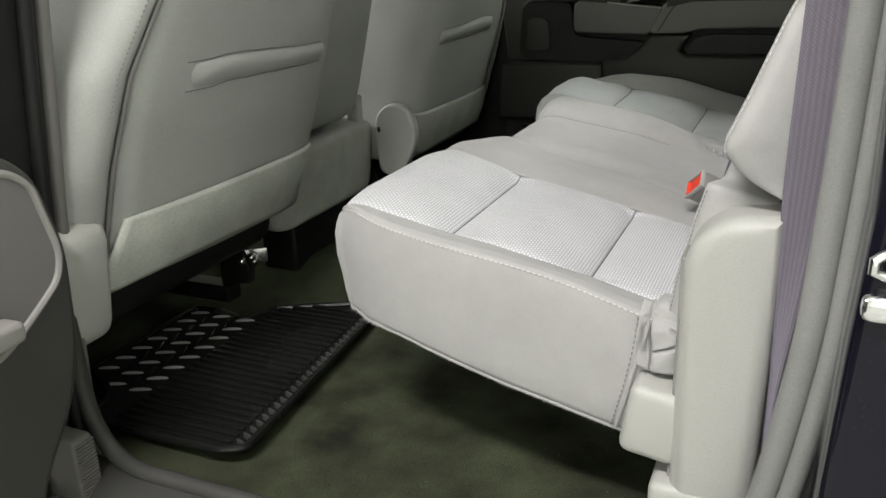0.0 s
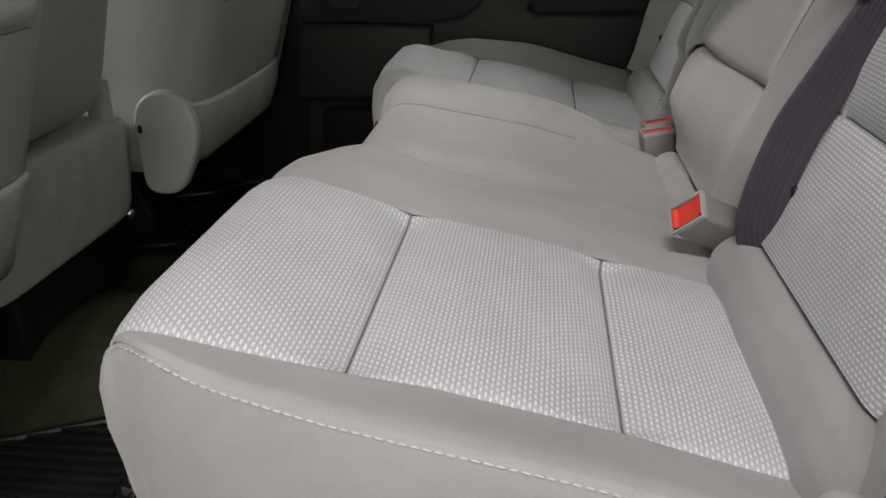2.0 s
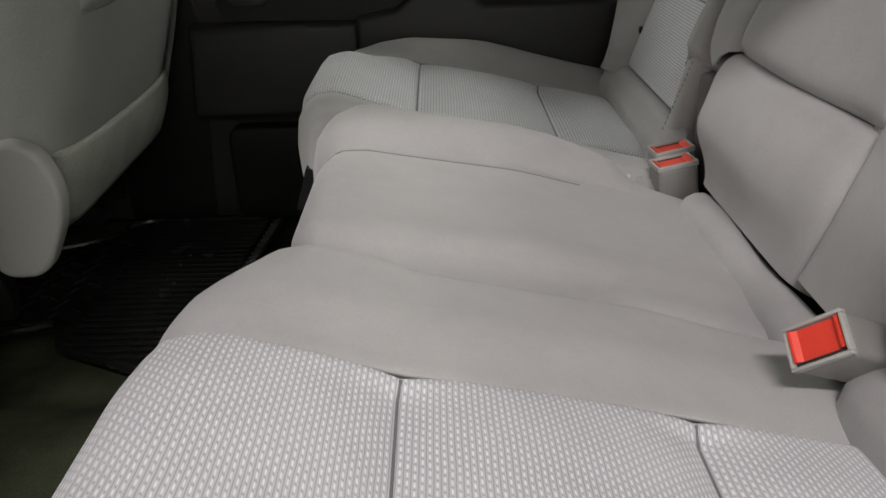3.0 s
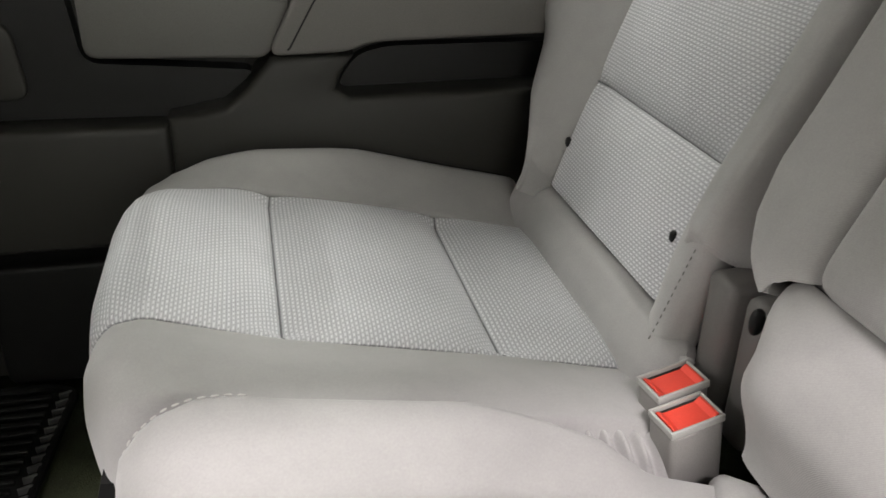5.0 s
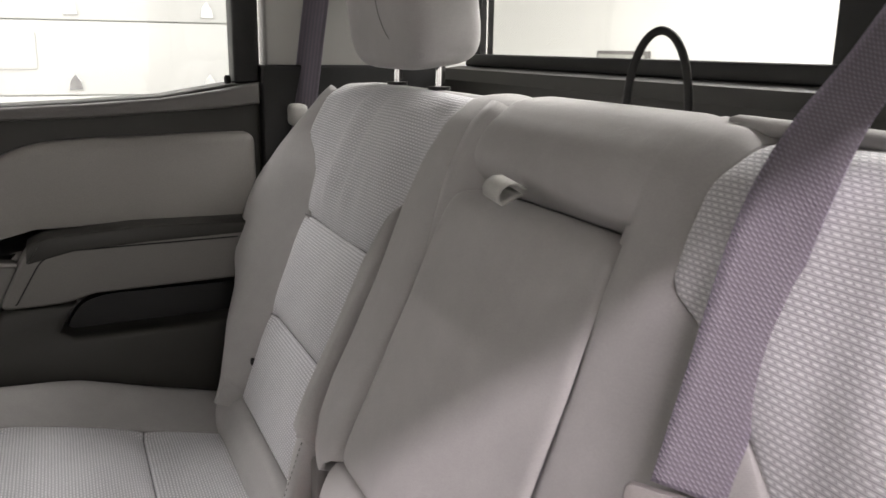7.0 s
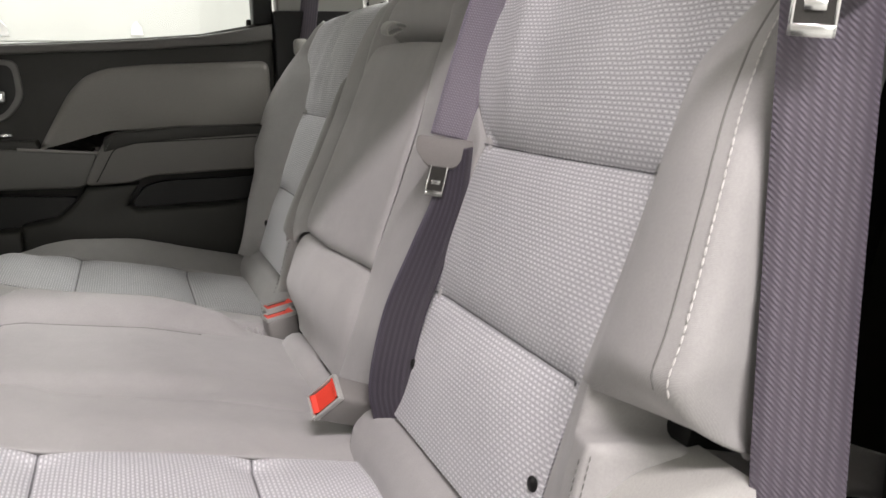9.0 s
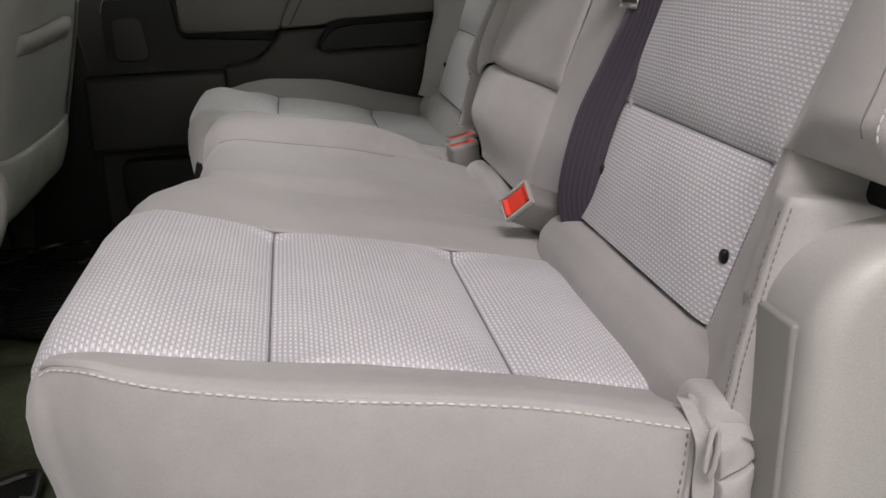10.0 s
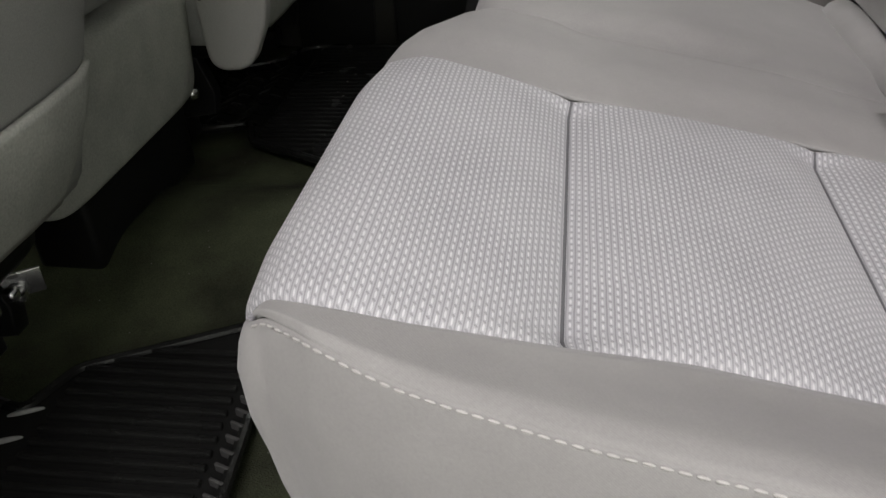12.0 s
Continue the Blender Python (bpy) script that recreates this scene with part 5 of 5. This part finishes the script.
struct("rear_pillar_far", box_bm(0.426, 0.74, 0.805, 0.86, 0.778, 1.05, 0.004), PLASTIC, "pale grey trim of the far rear pillar", "pillar", True)
struct("rear_quarter_far", box_bm(0.414, 0.74, 0.79, 0.864, -0.03, 0.795, 0.004), BLACKTRIM, "black trim beside the far backrest", "trim", True)
struct("middle_pillar_far", box_bm(-0.64, -0.395, 0.805, 0.89, -0.03, 1.05, 0.012), BLACKTRIM, "black trim of the far middle pillar", "pillar", True)

# ---- front seats ----
FRONT = Curve2([(-0.452, 0.235), (-0.42, 0.34), (-0.363, 0.53), (-0.337, 0.61), (-0.29, 0.75), (-0.25, 0.88), (-0.255, 0.93)], 0.05)
SECT = [(0.235, -0.26), (0.222, -0.16), (0.214, -0.10), (0.213, -0.055), (0.219, -0.03), (0.232, -0.014), (0.26, -0.004), (0.32, 0.0), (0.40, 0.0), (0.50, -0.002), (0.58, -0.007), (0.64, -0.014), (0.688, -0.022)]
WRAP = [(0.684, -0.030), (0.694, -0.022), (0.705, -0.019), (0.722, -0.024), (0.742, -0.038), (0.754, -0.062), (0.760, -0.10), (0.762, -0.15), (0.755, -0.24)]


def front_seat(side, drop, label):
    ob = thing("front_seat", label, "car seat", "front seats")

    def at(s, k, table, lift=0.0):
        w, dx = table[int(round(k))]
        x, z = FRONT.at(s)
        nx, _ = FRONT.normal(s)
        wide = 0.012 * math.sin(math.pi * min(1, (z - 0.23) / 0.7))
        w -= max(0.0, w - 0.45) * 0.75 * max(0.0, z - 0.32)
        w += max(0.0, w - 0.45) / 0.245 * float(np.interp(z, [0.25, 0.30, 0.42, 0.54, 0.65, 0.77, 0.9], [0.015, 0.022, 0.038, 0.040, 0.004, -0.03, -0.05]))
        return (x + dx + nx * lift, side * (w + (wide if w > 0.5 else -wide)), z + drop)
    sheet("back_panel", lambda s, k: at(s, k, SECT), span(0, FRONT.length, 40), range(len(SECT)), BACKCLOTH, ob, "", (1, 0, 0), 0.008)
    sheet("side_bolster", lambda s, k: at(s, k, WRAP), span(0, FRONT.length, 40), range(len(WRAP)), BACKCLOTH, ob, "", (1, side, 0), 0.008)
    seam = [at(s, 12, SECT, 0.002) for s in span(0, FRONT.length, 40)]
    part("welt", tube_bm(seam, 0.0035, 8), GREYTRIM, ob, "grey piped seam")
    part("stitching", stitches_bm([(p[0] - 0.001, p[1] + side * 0.022, p[2]) for p in seam], 0.004, 0.003, 0.0009), SEAMTHREAD, ob)
    # two ridges of the pocket
    def pocket(i, q):
        t = i / 29
        w = 0.245 + 0.355 * t
        half = 0.5
        low, high = 0.503 + 0.004 * ease(t), 0.534 + 0.011 * ease((t - 0.1) / 0.75)
        z = 0.5 * (low + high) + (high - low) * (q - 0.5) * 2 * half - 0.004 * ease((t - 0.72) / 0.2)
        x, z = FRONT.at(FRONT.where_z(z))
        dx = np.interp(w, [c[0] for c in SECT[5:]], [c[1] for c in SECT[5:]])
        puff = 0.011 * math.sin(math.pi * q) ** 0.7 * ease((1.01 - t) / 0.11) * ease((t + 0.01) / 0.04)
        return (x + dx - 0.002 + puff, side * w, z + drop)
    sheet("pocket_edge", pocket, range(30), edged(0, 1, 14), BACKCLOTH, ob, "padded pocket edge", (1, 0, 0), 0.003)
    # Grey tubes above and below the pocket edge paint the creases' shade.
    for q in (0.0, 1.0):
        part("crease", tube_bm([(p[0] + 0.0028, p[1], p[2] + (0.001 if q else -0.001)) for p in (pocket(i, q) for i in range(0, 30))], 0.0009, 6), GREYTRIM, ob, "dark line for the shade in the crease")
    # pale felted skirt at the foot of the back
    ws = np.linspace(0.222, 0.692, 34)

    def skirt(i, q):
        w = ws[int(round(i))]
        t = (w - 0.222) / 0.47
        dx = np.interp(w, [p[0] for p in SECT + WRAP][4:], [p[1] for p in SECT + WRAP][4:])
        z_top = 0.348 - 0.006 * t
        z_low = 0.232 + 0.010 * math.sin(math.pi * t) + 0.05 * max(0, (0.10 - t) / 0.10) ** 2 + 0.02 * max(0, (t - 0.93) / 0.07) ** 2
        z = z_top + (z_low - z_top) * q
        x = np.interp(z, FRONT.z[:400], FRONT.x[:400])
        return (x + dx + 0.010 - 0.006 * q + 0.006 * math.sin(math.pi * q), side * (w + 0.045 * q * (0.6 + 0.4 * t)), z + drop)
    sheet("skirt", skirt, range(34), span(0, 1, 14), FELT, ob, "pale felted skirt panel", (1, 0, 0), 0.006)
    if side < 0:
        part("side_cover", turn_bm(pillow_bm((0, 0, 0), (0.14, 0.055, 0.095), 0.3, 18, 30), pose(-0.575, side * 0.772, 0.285 + drop, 0, 8, 0)), PLASTIC, ob, "light grey plastic side cover")
    part("seat_base", box_bm(-0.98, -0.50, side * 0.25, side * 0.78, 0.16, 0.30, 0.04), BLACKTRIM, ob, "black seat base")
    for w in (0.28, 0.72):
        part("rail", box_bm(-0.95, -0.60, side * (w - 0.02), side * (w + 0.02), 0.03, 0.065, 0.004), BLACKTRIM, ob, "black steel floor rail")
        part("bracket", prism_bm([(-0.62, 0.065), (-0.555, 0.075), (-0.55, 0.11), (-0.57, 0.17), (-0.62, 0.17)], side * (w - 0.012), side * (w + 0.012), "y", 0.003), BLACKTRIM, ob)
    return ob


driver = front_seat(-1, 0.0, "grey vinyl front seat back with pale felted skirt")
for x, y, z, r in ((-0.535, -0.30, 0.135, 0.008), (-0.53, -0.335, 0.14, 0.007), (-0.545, -0.28, 0.12, 0.01)):
    part("bolt", turn_bm(pillow_bm((0, 0, 0), (r, r, r), 0.8, 8, 12), pose(x, y, z)), STEEL, driver, "bright bolt head")
part("bracket_plate", turn_bm(box_bm(-0.022, 0.022, -0.002, 0.002, -0.014, 0.014, 0.001), pose(-0.545, -0.272, 0.128, 0, 0, 35)), STEEL, driver, "bright bracket plate")
passenger = front_seat(1, -0.03, "grey vinyl passenger seat back with pale felted skirt")
cover = part("recliner_cover", prism_bm(rounded([(-0.505, 0.180), (-0.512, 0.290), (-0.506, 0.322), (-0.484, 0.343), (-0.455, 0.348), (-0.424, 0.334), (-0.407, 0.290), (-0.414, 0.245), (-0.446, 0.180)], 0.025), 0.176, 0.206, "y", 0.007, 4), PLASTIC, passenger, "rounded grey recliner cover")
part("hole", turn_bm(pillow_bm((0, 0, 0), (0.004, 0.003, 0.007), 0.9, 8, 12), pose(-0.500, 0.1755, 0.287)), BLACKTRIM, cover, "small dark hole")

console = thing("centre_seat", "grey folding centre seat between the front seats", "car seat")
part("upper_pad", turn_bm(pillow_bm((0, 0, 0), (0.06, 0.165, 0.185), 0.30, 20, 36), pose(-0.524, -0.055, 0.520, 0, 14, 0)), BACKCLOTH, console)
part("lower_pad", turn_bm(pillow_bm((0, 0, 0), (0.075, 0.203, 0.088), 0.26, 20, 36), pose(-0.60, 0.003, 0.231, 0, 6, 0)), FELT, console, "pale felted lower pad")
# Added block, no real part: it makes the gap between the pads dark.
part("bracket", box_bm(-0.64, -0.585, -0.19, 0.15, 0.27, 0.44, 0.006), BLACKTRIM, console, "black block added to darken the gap between the pads")
part("hinge", box_bm(-0.56, -0.53, 0.135, 0.162, 0.17, 0.37, 0.006), PLASTIC, console)
part("bolt", turn_bm(pillow_bm((0, 0, 0), (0.012, 0.012, 0.010), 0.8, 8, 14), pose(-0.56, 0.212, 0.133)), STEEL, console, "bright bolt head")
part("leg", box_bm(-0.66, -0.57, -0.10, 0.20, 0.02, 0.16, 0.01), BLACKTRIM, console)


# ---- floor mats ----
def floor_mat(side, label):
    ob = thing("floor_mat", label, "floor mat", "floor mats")
    out = rounded([(-0.268, 0.705), (-0.30, 0.722), (-0.52, 0.725), (-0.555, 0.700), (-0.56, 0.66), (-0.60, 0.63), (-0.665, 0.60), (-0.66, 0.33), (-0.60, 0.325), (-0.535, 0.345), (-0.51, 0.278), (-0.33, 0.185), (-0.315, 0.19)], 0.014, 4)
    pts = [(x, side * y) for x, y in out]
    part("base", prism_bm(pts, 0.012, 0.022, "z", 0.003), MATTRUBBER, ob, soft=False)
    part("rim", tube_bm([(x, y, 0.024) for x, y in pts] + [(*pts[0], 0.024)], 0.006, 8), RUBBER, ob, "raised rubber rim")
    y = 0.245
    while y < 0.70:
        x1 = np.interp(y, [0.20, 0.70], [-0.335, -0.295])
        x0 = np.interp(y, [0.22, 0.275, 0.30, 0.70], [-0.40, -0.50, -0.505, -0.505])
        part("rib", box_bm(x0, x1, side * y - 0.0038, side * y + 0.0038, 0.020, 0.028, 0.002, 2), RUBBER, ob, soft=False)
        part("notch", turn_bm(box_bm(-0.008, 0.008, -0.0018, 0.0018, 0.0, 0.010, 0.001, 2), pose(x1 + 0.016, side * y, 0.0205, 0, 0, side * 20)), FAINTGLINT, ob, soft=False)
        y += 0.0175
    for r in range(5):
        for c in range(8):
            x, y = -0.638 + r * 0.0265, 0.345 + c * 0.040 - (0.020 if r % 2 else 0)
            if (r < 2 and y > 0.60) or y < 0.34:
                continue
            part("tread", turn_bm(pillow_bm((0, 0, 0), (0.0185, 0.0026, 0.002 if r % 2 else 0.004), 0.95, 8, 14), pose(x, side * y, 0.0225, 0, 0, -side * (114 if r % 2 else 24))), RUBBER if r % 2 or side > 0 else GLINTRUBBER, ob)
    return ob


floor_mat(-1, "black ribbed rubber mat with diamond treads")
floor_mat(1, "black ribbed rubber mat before the far seat")

# ---- garage round the truck ----
tagged(part("ground", box_bm(-9, 5, -9, 8, -0.82, -0.75), CONCRETE), "grey concrete garage floor", "ground", "", "structure")
struct("wall_far", box_bm(-8, 3.8, 6.45, 6.6, -0.75, 2.95), WALLPAINT, "white painted garage wall", "wall")
struct("wall_rear", box_bm(3.72, 3.85, -8, 6.6, -0.75, 2.95), WALLPAINT, "white painted garage wall", "wall")
struct("wall_front", box_bm(-8.1, -8, -8, 6.6, -0.75, 2.95), WALLPAINT, "white painted garage wall", "wall")
struct("wall_near", box_bm(-8, 3.8, -8.1, -8, -0.75, 2.95), WALLPAINT, "white painted garage wall", "wall")
struct("ceiling", box_bm(-8.1, 3.85, -8.1, 6.6, 2.95, 3.02), CEILPAINT, "white garage ceiling", "ceiling")
garage_door = thing("garage_door", "white sectional garage door with small window", "garage door")
for k in range(6):
    z0 = -0.665 + k * 0.548
    part("section", box_bm(-3.2, 3.66, 6.37, 6.42, z0 + 0.004, z0 + 0.544, 0.006), DOORPAINT, garage_door)
    for x in (-1.72, -0.735, 0.25, 1.235, 2.22):
        part("hinge", turn_bm(prism_bm([(-0.05, -0.05), (0.05, -0.05), (0.04, 0.02), (0.0, 0.07), (-0.04, 0.02)], -0.012, 0.012, "y", 0.004), pose(x, 6.36, z0 + 0.09)), STEEL, garage_door, "grey steel hinge", soft=False)
part("window", box_bm(-0.62, 0.0, 6.355, 6.372, 0.625, 0.89, 0.004), DOORPAINT, garage_door, "white framed window")
sign = thing("wall_sign", "small framed notice on the rear wall", "sign")
part("frame", box_bm(3.69, 3.718, 4.0, 4.58, 0.52, 0.815, 0.004), GREYTRIM, sign)
part("sheet", box_bm(3.686, 3.692, 4.03, 4.55, 0.55, 0.79), FELT, sign, "pale paper", soft=False)
cable = thing("cable_loop", "black cable loop standing behind the backrest", "cable")
part("cable", tube_bm([(0.588 + 0.018 * math.cos(q), 0.024 - 0.021 * math.cos(q), 0.745 + 0.098 * math.sin(q) ** 0.7) for q in np.linspace(0.02, math.pi - 0.02, 30)], 0.0038, 10), BLACKTRIM, cable)
for lx, ly, length, width, watts, colour in LAMPS:
    fx = thing("added_light", "unseen white strip light added overhead to light the cab", "ceiling light", "ceiling lights")
    part("housing", box_bm(lx - length / 2 - 0.05, lx + length / 2 + 0.05, ly - width / 2 - 0.04, ly + width / 2 + 0.04, 2.875, 2.95, 0.01), WALLPAINT, fx)
